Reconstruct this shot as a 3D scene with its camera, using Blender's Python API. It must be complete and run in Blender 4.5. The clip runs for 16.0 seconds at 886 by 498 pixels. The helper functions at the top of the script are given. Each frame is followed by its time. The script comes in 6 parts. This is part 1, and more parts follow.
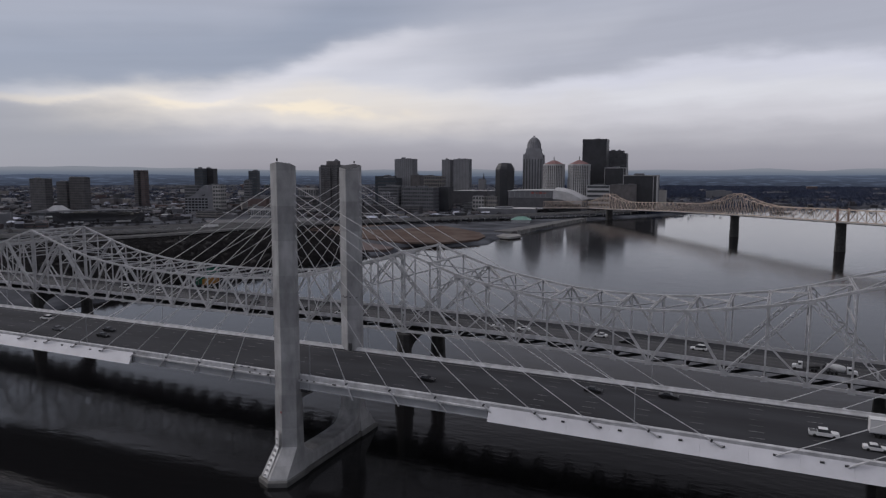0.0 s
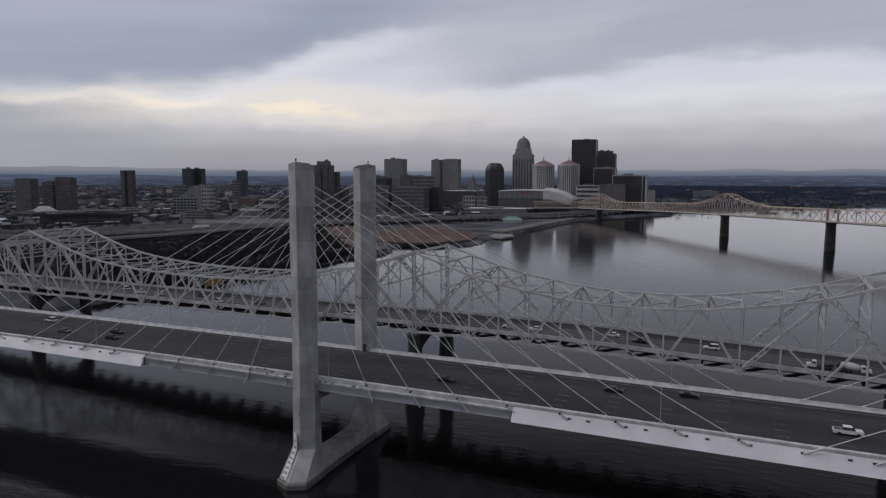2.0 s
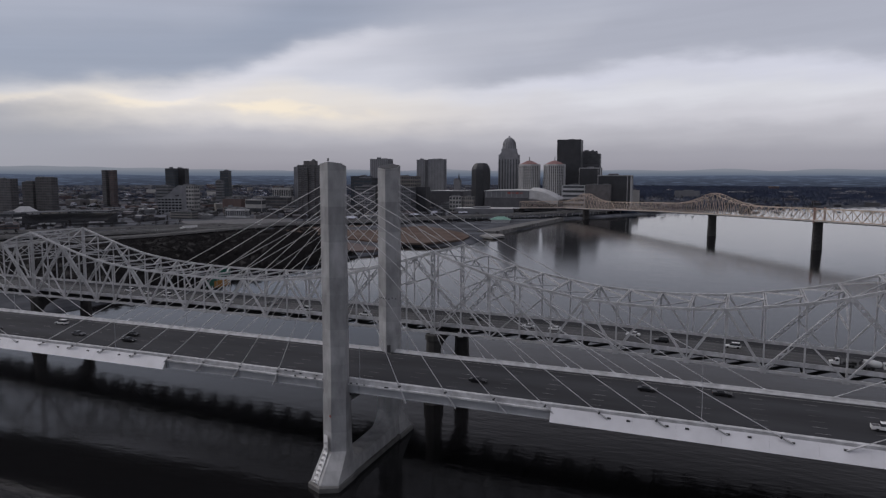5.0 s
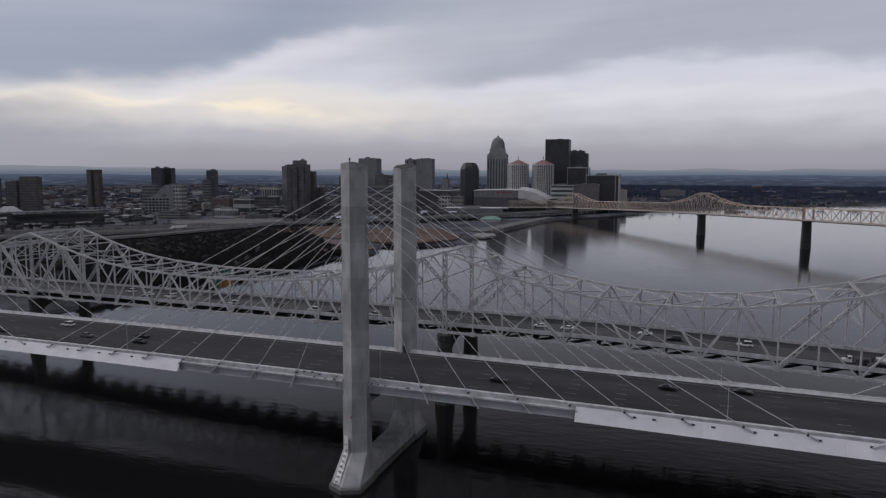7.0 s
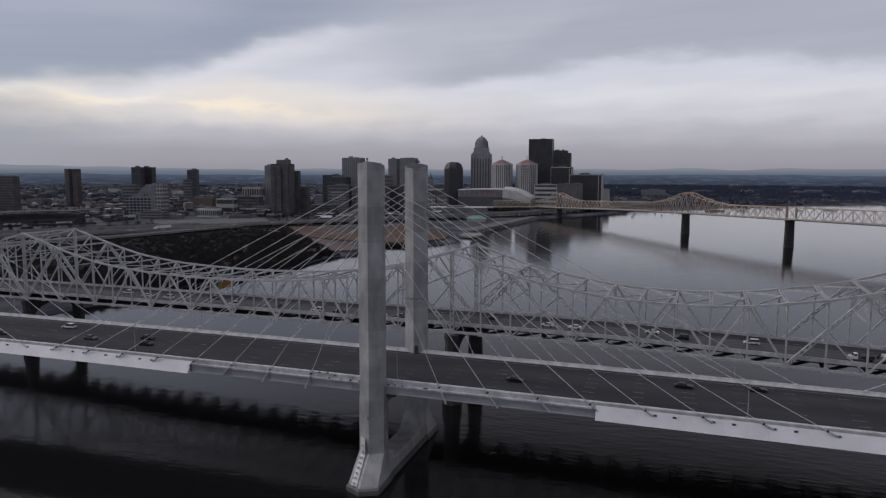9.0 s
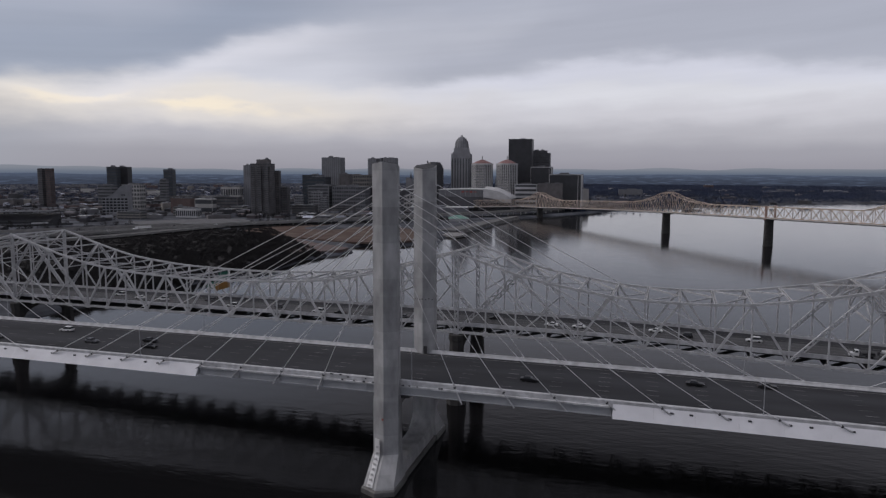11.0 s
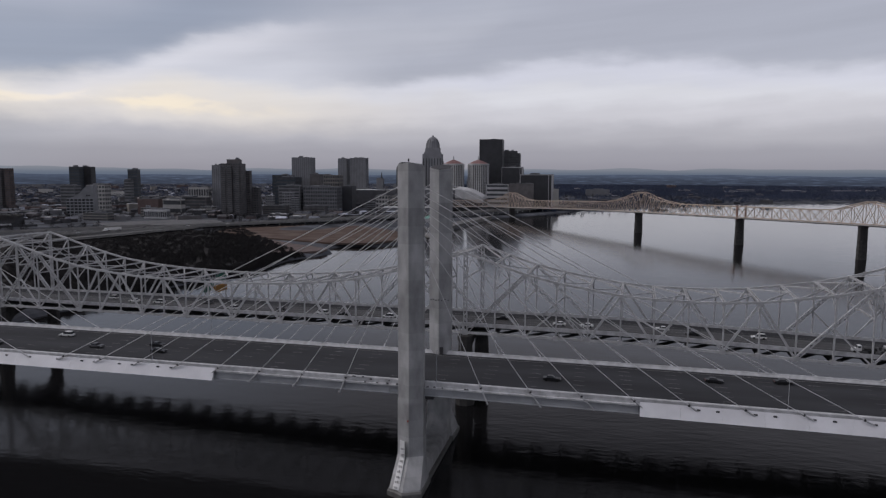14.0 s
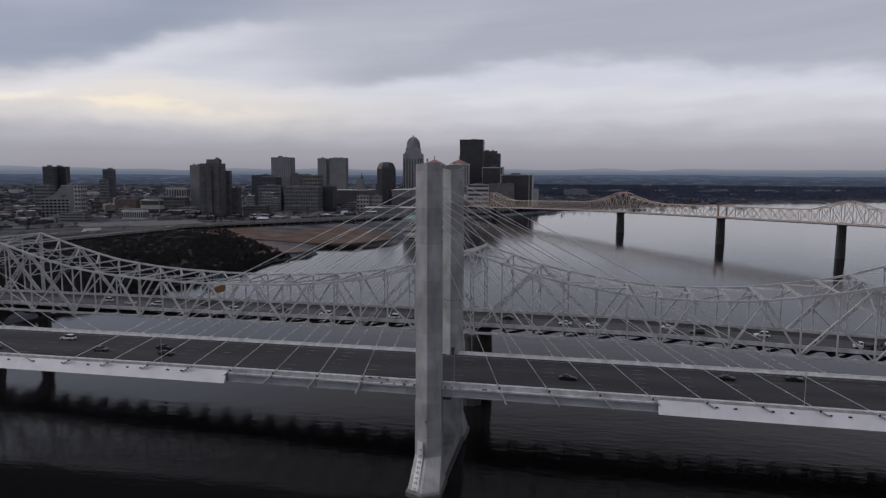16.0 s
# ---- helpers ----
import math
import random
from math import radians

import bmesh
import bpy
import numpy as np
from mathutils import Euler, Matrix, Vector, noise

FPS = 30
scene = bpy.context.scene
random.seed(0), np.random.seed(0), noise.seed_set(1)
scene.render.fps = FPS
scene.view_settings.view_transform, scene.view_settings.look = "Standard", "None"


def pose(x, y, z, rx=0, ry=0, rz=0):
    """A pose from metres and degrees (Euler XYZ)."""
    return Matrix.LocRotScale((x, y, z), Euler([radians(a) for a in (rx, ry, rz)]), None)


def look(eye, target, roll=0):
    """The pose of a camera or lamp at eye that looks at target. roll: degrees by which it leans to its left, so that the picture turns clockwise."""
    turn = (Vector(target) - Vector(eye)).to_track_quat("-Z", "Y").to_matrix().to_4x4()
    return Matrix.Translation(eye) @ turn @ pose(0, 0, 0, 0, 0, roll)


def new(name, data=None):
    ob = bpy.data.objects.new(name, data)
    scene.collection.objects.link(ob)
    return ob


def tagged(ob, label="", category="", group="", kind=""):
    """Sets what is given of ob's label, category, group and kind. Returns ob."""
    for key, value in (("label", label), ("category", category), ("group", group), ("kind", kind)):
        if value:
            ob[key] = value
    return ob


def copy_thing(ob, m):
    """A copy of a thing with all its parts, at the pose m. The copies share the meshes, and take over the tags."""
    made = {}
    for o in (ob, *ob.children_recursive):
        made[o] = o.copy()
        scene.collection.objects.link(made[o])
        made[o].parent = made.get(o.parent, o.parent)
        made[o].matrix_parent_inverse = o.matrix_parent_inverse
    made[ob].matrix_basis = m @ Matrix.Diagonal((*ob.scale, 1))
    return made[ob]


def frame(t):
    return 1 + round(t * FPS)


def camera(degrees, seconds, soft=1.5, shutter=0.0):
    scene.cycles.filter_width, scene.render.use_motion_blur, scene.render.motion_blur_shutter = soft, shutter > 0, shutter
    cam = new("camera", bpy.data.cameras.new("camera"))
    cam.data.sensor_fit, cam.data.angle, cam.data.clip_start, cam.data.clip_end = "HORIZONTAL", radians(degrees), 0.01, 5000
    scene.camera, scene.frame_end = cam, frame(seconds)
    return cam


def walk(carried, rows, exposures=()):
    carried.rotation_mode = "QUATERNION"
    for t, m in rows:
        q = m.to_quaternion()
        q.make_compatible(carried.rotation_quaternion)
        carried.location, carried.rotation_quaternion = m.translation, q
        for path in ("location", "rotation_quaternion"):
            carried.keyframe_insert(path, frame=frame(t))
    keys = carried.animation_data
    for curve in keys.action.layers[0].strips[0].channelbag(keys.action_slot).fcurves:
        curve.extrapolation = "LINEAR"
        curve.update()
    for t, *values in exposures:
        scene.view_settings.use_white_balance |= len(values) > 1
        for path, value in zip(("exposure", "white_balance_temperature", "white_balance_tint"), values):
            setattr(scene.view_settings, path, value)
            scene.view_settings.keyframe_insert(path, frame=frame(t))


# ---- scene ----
EXPOSURE = 0.28
cam = camera(65.56, 16.0, soft=1.3)
# seconds, eye x y z, yaw, pitch, roll
PATH = [
    (0, 111.34, -148.33, 81.84, 23.664, -6.188, 0.076),
    (0.5, 109.28, -149.07, 81.83, 23.363, -6.186, 0.074),
    (1, 107.20, -149.82, 81.82, 23.103, -6.185, 0.074),
    (1.5, 105.11, -150.56, 81.81, 22.783, -6.177, 0.073),
    (2, 103.00, -151.31, 81.81, 22.486, -6.171, 0.074),
    (2.5, 100.87, -152.06, 81.80, 22.196, -6.169, 0.075),
    (3, 98.73, -152.80, 81.80, 21.912, -6.169, 0.077),
    (3.5, 96.57, -153.55, 81.81, 21.628, -6.168, 0.080),
    (4, 94.39, -154.30, 81.81, 21.338, -6.169, 0.083),
    (5.25, 88.87, -156.17, 81.84, 20.686, -6.183, 0.093),
    (6.5, 83.25, -158.03, 81.88, 19.912, -6.204, 0.106),
    (7, 80.97, -158.76, 81.90, 19.530, -6.213, 0.111),
    (7.5, 78.67, -159.50, 81.92, 19.147, -6.220, 0.117),
    (8, 76.35, -160.23, 81.94, 18.742, -6.227, 0.123),
    (8.5, 74.02, -160.96, 81.97, 18.295, -6.242, 0.128),
    (9, 71.67, -161.68, 82.00, 17.829, -6.256, 0.134),
    (10.25, 65.70, -163.44, 82.07, 16.593, -6.267, 0.147),
    (11.5, 59.61, -165.13, 82.14, 15.306, -6.270, 0.159),
    (12, 57.14, -165.79, 82.17, 14.802, -6.264, 0.163),
    (12.5, 54.64, -166.42, 82.19, 14.334, -6.265, 0.167),
    (13, 52.12, -167.04, 82.21, 13.870, -6.265, 0.170),
    (13.5, 49.58, -167.63, 82.23, 13.370, -6.260, 0.173),
    (14, 47.01, -168.20, 82.24, 12.875, -6.255, 0.176),
    (14.5, 44.42, -168.74, 82.24, 12.377, -6.245, 0.178),
    (15, 41.80, -169.26, 82.24, 11.879, -6.235, 0.180),
    (15.5, 39.16, -169.73, 82.22, 11.385, -6.236, 0.183),
    (16, 36.48, -170.17, 82.20, 10.877, -6.239, 0.185),
]
walk(cam, [(t, pose(x, y, z, 90 + pitch, 0, yaw) @ pose(0, 0, 0, 0, 0, roll)) for t, x, y, z, yaw, pitch, roll in PATH],
     [(0.0, EXPOSURE), (16.0, EXPOSURE)])

# ---- world and sun: a low overcast with a brighter, warmer break near the horizon ----
SUN_ELEVATION, SUN_AZIMUTH = 40.0, 100.0   # degrees; azimuth counted from +y towards -x
world = bpy.data.worlds.new("overcast")
scene.world = world
world.use_nodes = True
wn, wl = world.node_tree.nodes, world.node_tree.links
wn.clear()


def wnode(kind, **values):
    n = wn.new(kind)
    for k, v in values.items():
        n.inputs[int(k[1:])].default_value = v
    return n


def wmath(op, a, b=None, c=None):
    n = wn.new("ShaderNodeMath")
    n.operation = op
    for i, v in enumerate((a, b, c)):
        if v is None:
            continue
        if isinstance(v, (int, float)):
            n.inputs[i].default_value = v
        else:
            wl.new(v, n.inputs[i])
    return n.outputs[0]


def wramp(value, stops):
    n = wn.new("ShaderNodeValToRGB")
    n.color_ramp.interpolation = "EASE"
    e = n.color_ramp.elements
    while len(e) < len(stops):
        e.new(0.5)
    for el, (p, c) in zip(e, stops):
        el.position, el.color = p, (*c, 1)
    wl.new(value, n.inputs[0])
    return n.outputs[0]


coord = wn.new("ShaderNodeTexCoord")
sep = wn.new("ShaderNodeSeparateXYZ")
wl.new(coord.outputs["Generated"], sep.inputs[0])
sx, sy, sz = sep.outputs
up = wmath("MAXIMUM", sz, 0.0)
deg = wmath("MULTIPLY", wmath("ARCSINE", up), 57.2958)                 # elevation in degrees
azi = wmath("MULTIPLY", wmath("ARCTAN2", wmath("MULTIPLY", sx, -1.0), sy), 57.2958)   # degrees from +y towards -x
# slow drift and finer ragged streaks, both drawn out level
flat = wn.new("ShaderNodeCombineXYZ")
wl.new(wmath("MULTIPLY", azi, 0.075), flat.inputs[0])
wl.new(wmath("MULTIPLY", deg, 0.21), flat.inputs[1])
drift = wn.new("ShaderNodeTexNoise")
drift.inputs["Scale"].default_value, drift.inputs["Detail"].default_value = 1.1, 2.0
wl.new(flat.outputs[0], drift.inputs["Vector"])
streak = wn.new("ShaderNodeTexNoise")
streak.inputs["Scale"].default_value, streak.inputs["Detail"].default_value = 2.6, 6.0
streak.inputs["Roughness"].default_value = 0.5
wl.new(flat.outputs[0], streak.inputs["Vector"])
ragged = wmath("ADD", wmath("MULTIPLY", wmath("SUBTRACT", drift.outputs["Fac"], 0.5), 1.4), wmath("MULTIPLY", wmath("SUBTRACT", streak.outputs["Fac"], 0.5), 2.4))
fade = wmath("MINIMUM", wmath("DIVIDE", deg, 5.0), 1.0)
level = wmath("ADD", deg, wmath("MULTIPLY", ragged, fade))
AZ_0, AZ_1 = -15.0, 60.0
along = wmath("DIVIDE", wmath("SUBTRACT", azi, AZ_0), AZ_1 - AZ_0)


def over_azimuth(points, scale):
    """A value that follows (azimuth, value) points, eased between them."""
    n = wn.new("ShaderNodeValToRGB")
    n.color_ramp.interpolation = "CARDINAL"
    e = n.color_ramp.elements
    while len(e) < len(points):
        e.new(0.5)
    for el_, (a, v) in zip(e, sorted(points)):
        el_.position, el_.color = (a - AZ_0) / (AZ_1 - AZ_0), (v / scale,) * 3 + (1,)
    wl.new(along, n.inputs[0])
    return wmath("MULTIPLY", n.outputs[0], scale)


def rise(value, low, high):
    """0 below low, 1 above high, smooth between."""
    n = wn.new("ShaderNodeMapRange")
    n.interpolation_type = "SMOOTHSTEP"
    n.inputs[1].default_value, n.inputs[2].default_value = low, high
    wl.new(value, n.inputs[0])
    return n.outputs[0]


def tint(under, factor, colour):
    n = wn.new("ShaderNodeMix")
    n.data_type = "RGBA"
    wl.new(factor, n.inputs["Factor"])
    wl.new(under, n.inputs["A"])
    n.inputs["B"].default_value = (*colour, 1)
    return n.outputs["Result"]


# the thin sheet: grey at the horizon, a pale break above it, darker overhead, a brighter zenith
clouds = wramp(wmath("DIVIDE", level, 90.0),
               [(0.0, (0.226, 0.222, 0.262)), (0.017, (0.268, 0.264, 0.306)), (0.034, (0.362, 0.356, 0.398)), (0.052, (0.478, 0.471, 0.515)),
                (0.070, (0.545, 0.545, 0.590)), (0.090, (0.480, 0.486, 0.545)), (0.118, (0.385, 0.395, 0.455)),
                (0.155, (0.335, 0.350, 0.415)), (0.19, (0.255, 0.250, 0.284)), (0.23, (0.215, 0.210, 0.238)), (0.268, (0.098, 0.095, 0.108)), (0.32, (0.072, 0.070, 0.080)), (0.45, (0.107, 0.103, 0.119)), (0.74, (0.470, 0.475, 0.540)), (1.0, (0.505, 0.513, 0.580))])
low_side = wmath("MULTIPLY", rise(azi, 38.0, 52.0), wmath("SUBTRACT", 1.0, rise(level, 4.2, 6.0)))
sky_sheet = tint(clouds, wmath("MULTIPLY", low_side, 0.88), (0.262, 0.270, 0.318))
# the break glows warm towards the hidden sun, strongest along its ragged upper lip
lip = over_azimuth([(-15, 5.2), (20, 5.0), (26.4, 5.0), (32.8, 5.3), (38.9, 5.65), (47.7, 5.4), (51.4, 5.3), (60, 4.9)], 20.0)
off_lip = wmath("SUBTRACT", level, lip)
warm_side = wmath("MULTIPLY", rise(azi, 8.0, 32.0), wmath("SUBTRACT", 1.0, rise(azi, 46.0, 58.0)))
broad = wmath("MULTIPLY", rise(off_lip, -2.6, -0.2), wmath("SUBTRACT", 1.0, rise(off_lip, 0.6, 2.6)))
thin = wmath("MULTIPLY", rise(off_lip, -0.75, -0.05), wmath("SUBTRACT", 1.0, rise(off_lip, 0.1, 0.6)))
sky_sheet = tint(sky_sheet, wmath("MULTIPLY", wmath("MULTIPLY", broad, warm_side), 0.62), (0.660, 0.600, 0.530))
sky_sheet = tint(sky_sheet, wmath("MULTIPLY", wmath("MULTIPLY", thin, wmath("MULTIPLY", rise(azi, 22.0, 36.0), wmath("MULTIPLY", rise(streak.outputs["Fac"], 0.36, 0.56), wmath("SUBTRACT", 1.0, wmath("MULTIPLY", rise(azi, 43.0, 50.0), 0.55))))), 0.66), (0.800, 0.690, 0.530))
# a lilac wedge of lower cloud over the river
wedge_edge = over_azimuth([(-15, 7.2), (-9.7, 7.8), (-2.4, 8.6), (2.1, 8.75), (5.9, 8.5), (8.1, 8.05), (10.1, 7.65), (13.9, 7.2), (17.4, 6.95), (23.4, 7.1), (30, 7.6), (60, 8)], 20.0)
wedge_top = over_azimuth([(-15, 17), (2, 14.5), (4.2, 13.2), (8.3, 11.6), (12.7, 10.2), (17.2, 9.7), (25.8, 9.0), (60, 8.6)], 20.0)
over_edge, under_top = wmath("SUBTRACT", level, wedge_edge), wmath("SUBTRACT", wedge_top, level)
bright_lip = wmath("MULTIPLY", rise(over_edge, -1.9, -0.4), wmath("SUBTRACT", 1.0, rise(over_edge, -0.2, 0.9)))
sky_sheet = tint(sky_sheet, wmath("MULTIPLY", wmath("MULTIPLY", bright_lip, wmath("SUBTRACT", 1.0, rise(azi, 12.0, 26.0))), 0.7), (0.518, 0.524, 0.605))
wedge = wmath("MULTIPLY", wmath("MULTIPLY", rise(over_edge, -0.7, 1.2), rise(under_top, -1.4, 1.2)), wmath("SUBTRACT", 1.0, rise(azi, 15.0, 27.0)))
sky_sheet = tint(sky_sheet, wmath("MULTIPLY", wedge, 0.88), (0.318, 0.330, 0.392))
# the dark bank, its edge climbing away from the sun
bank_edge = over_azimuth([(60, 4.9), (54.8, 5.5), (47.8, 6.35), (40.5, 6.9), (36.6, 8.0), (33.2, 9.35), (30.9, 10.15), (26.9, 11.1), (20, 11.7), (-15, 13.0)], 20.0)
over_bank = wmath("SUBTRACT", wmath("ADD", deg, wmath("MULTIPLY", ragged, 0.7)), bank_edge)
white_lip = wmath("MULTIPLY", rise(over_bank, -2.4, -0.3), wmath("SUBTRACT", 1.0, rise(over_bank, -0.1, 0.8)))
white_lip = wmath("MULTIPLY", white_lip, wmath("MULTIPLY", rise(azi, 20.0, 29.0), wmath("SUBTRACT", 1.0, rise(azi, 40.0, 48.0))))
sky_sheet = tint(sky_sheet, wmath("MULTIPLY", white_lip, 0.65), (0.580, 0.575, 0.630))
bank_side = wmath("MULTIPLY", rise(azi, 16.0, 33.0), wmath("SUBTRACT", 1.0, rise(deg, 14.0, 24.0)))
bank = wmath("MULTIPLY", rise(over_bank, -0.7, 1.4), bank_side)
sky_sheet = tint(sky_sheet, wmath("MULTIPLY", bank, 0.88), (0.230, 0.260, 0.335))
upper = wmath("MULTIPLY", wmath("MULTIPLY", rise(over_bank, 2.2, 6.0), bank_side), 0.62)
sky_sheet = tint(sky_sheet, upper, (0.352, 0.366, 0.432))
# the side of the hidden sun is the brighter half of the dome
lean = wmath("ADD", wmath("MULTIPLY", sx, -math.sin(radians(SUN_AZIMUTH))), wmath("MULTIPLY", sy, math.cos(radians(SUN_AZIMUTH))))
lean = wmath("ADD", 1.0, wmath("MULTIPLY", wmath("MULTIPLY", lean, 0.45), wmath("MINIMUM", wmath("DIVIDE", wmath("MAXIMUM", wmath("SUBTRACT", deg, 22.0), 0.0), 20.0), 1.0)))
sky = wn.new("ShaderNodeTexSky")
sky.sky_type, sky.sun_disc = "NISHITA", False
sky.sun_elevation, sky.sun_rotation = radians(SUN_ELEVATION), radians(-SUN_AZIMUTH)
sky_bg, cloud_bg, add, out = wnode("ShaderNodeBackground", _1=0.004), wnode("ShaderNodeBackground", _1=1.0), wn.new("ShaderNodeAddShader"), wn.new("ShaderNodeOutputWorld")
wl.new(sky.outputs[0], sky_bg.inputs[0])
wl.new(sky_sheet, cloud_bg.inputs[0])
# fine level streaks through the sheet
long_flat = wn.new("ShaderNodeCombineXYZ")
wl.new(wmath("ADD", wmath("MULTIPLY", azi, 0.035), wmath("MULTIPLY", deg, 0.05)), long_flat.inputs[0])
wl.new(wmath("ADD", wmath("MULTIPLY", deg, 0.55), wmath("MULTIPLY", azi, 0.035)), long_flat.inputs[1])
wisps = wn.new("ShaderNodeTexNoise")
wisps.inputs["Scale"].default_value, wisps.inputs["Detail"].default_value = 1.6, 5.0
wl.new(long_flat.outputs[0], wisps.inputs["Vector"])
wisp = wmath("ADD", 1.0, wmath("MULTIPLY", wmath("MULTIPLY", wmath("SUBTRACT", wisps.outputs["Fac"], 0.5), 0.18), wmath("MINIMUM", wmath("DIVIDE", deg, 4.0), 1.0)))
wl.new(wmath("MULTIPLY", lean, wisp), cloud_bg.inputs[1])
wl.new(sky_bg.outputs[0], add.inputs[0])
wl.new(cloud_bg.outputs[0], add.inputs[1])
wl.new(add.outputs[0], out.inputs[0])

sun = new("sun", bpy.data.lights.new("sun", "SUN"))
sun.data.energy, sun.data.angle, sun.data.color = 0.9, radians(40), (1.0, 0.935, 0.92)
az, el = radians(SUN_AZIMUTH), radians(SUN_ELEVATION)
sun_from = Vector((-math.sin(az) * math.cos(el), math.cos(az) * math.cos(el), math.sin(el)))
sun.matrix_world = look(sun_from * 400, (0, 0, 0))


# ---- materials ----
def material(name, colour, rough=0.7, metal=0.0, vary=0.25, size=3.0, fine=0.3, bump=0.1, tint=None, piece=0.0, stretch=(1, 1, 1), spec=0.5, lifts=0.0):
    """A surface with stains of the given size in metres, fine grain, and relief; piece: how much pieces differ."""
    m = bpy.data.materials.new(name)
    m.use_nodes = True
    n, l = m.node_tree.nodes, m.node_tree.links
    b = n["Principled BSDF"]
    b.inputs["Roughness"].default_value, b.inputs["Metallic"].default_value = rough, metal
    b.inputs["Specular IOR Level"].default_value = spec
    geo = n.new("ShaderNodeNewGeometry")
    mp = n.new("ShaderNodeMapping")
    mp.inputs["Scale"].default_value = stretch
    l.new(geo.outputs["Position"], mp.inputs[0])
    big, small = n.new("ShaderNodeTexNoise"), n.new("ShaderNodeTexNoise")
    big.inputs["Scale"].default_value, big.inputs["Detail"].default_value = 1.0 / size, 5.0
    small.inputs["Scale"].default_value, small.inputs["Detail"].default_value = 1.0 / fine, 3.0
    for t in (big, small):
        l.new(mp.outputs[0], t.inputs["Vector"])
    mix = n.new("ShaderNodeMix")
    mix.data_type = "RGBA"
    ramp = n.new("ShaderNodeMapRange")
    ramp.inputs[1].default_value, ramp.inputs[2].default_value = 0.32, 0.68
    l.new(big.outputs["Fac"], ramp.inputs[0])
    l.new(ramp.outputs[0], mix.inputs["Factor"])
    dark = [c * (1 - vary) for c in colour]
    light = [min(1, c * (1 + vary)) for c in (tint or colour)]
    mix.inputs["A"].default_value, mix.inputs["B"].default_value = (*dark, 1), (*light, 1)
    hsv = n.new("ShaderNodeHueSaturation")
    l.new(mix.outputs["Result"], hsv.inputs["Color"])
    val = n.new("ShaderNodeMath")
    val.operation = "MULTIPLY_ADD"
    l.new(small.outputs["Fac"], val.inputs[0])
    val.inputs[1].default_value, val.inputs[2].default_value = 0.5 * vary, 1 - 0.25 * vary
    last = val.outputs[0]
    if piece:
        info = n.new("ShaderNodeObjectInfo")
        p = n.new("ShaderNodeMath")
        p.operation = "MULTIPLY_ADD"
        l.new(info.outputs["Random"], p.inputs[0])
        p.inputs[1].default_value, p.inputs[2].default_value = 2 * piece, 1 - piece
        q = n.new("ShaderNodeMath")
        q.operation = "MULTIPLY"
        l.new(p.outputs[0], q.inputs[0])
        l.new(last, q.inputs[1])
        last = q.outputs[0]
    if lifts:
        sz_ = n.new("ShaderNodeSeparateXYZ")
        l.new(geo.outputs["Position"], sz_.inputs[0])
        step = n.new("ShaderNodeMath")
        step.operation = "SNAP"
        step.inputs[1].default_value = lifts
        l.new(sz_.outputs[2], step.inputs[0])
        wn_ = n.new("ShaderNodeTexWhiteNoise")
        wn_.noise_dimensions = "1D"
        l.new(step.outputs[0], wn_.inputs["W"])
        p2 = n.new("ShaderNodeMath")
        p2.operation = "MULTIPLY_ADD"
        l.new(wn_.outputs["Value"], p2.inputs[0])
        p2.inputs[1].default_value, p2.inputs[2].default_value = 0.34, 0.83
        q2 = n.new("ShaderNodeMath")
        q2.operation = "MULTIPLY"
        l.new(p2.outputs[0], q2.inputs[0])
        l.new(last, q2.inputs[1])
        last = q2.outputs[0]
    l.new(last, hsv.inputs["Value"])
    l.new(hsv.outputs[0], b.inputs["Base Color"])
    if bump:
        bm_ = n.new("ShaderNodeBump")
        bm_.inputs["Strength"].default_value, bm_.inputs["Distance"].default_value = bump, fine * 0.3
        l.new(small.outputs["Fac"], bm_.inputs["Height"])
        l.new(bm_.outputs[0], b.inputs["Normal"])
    return m


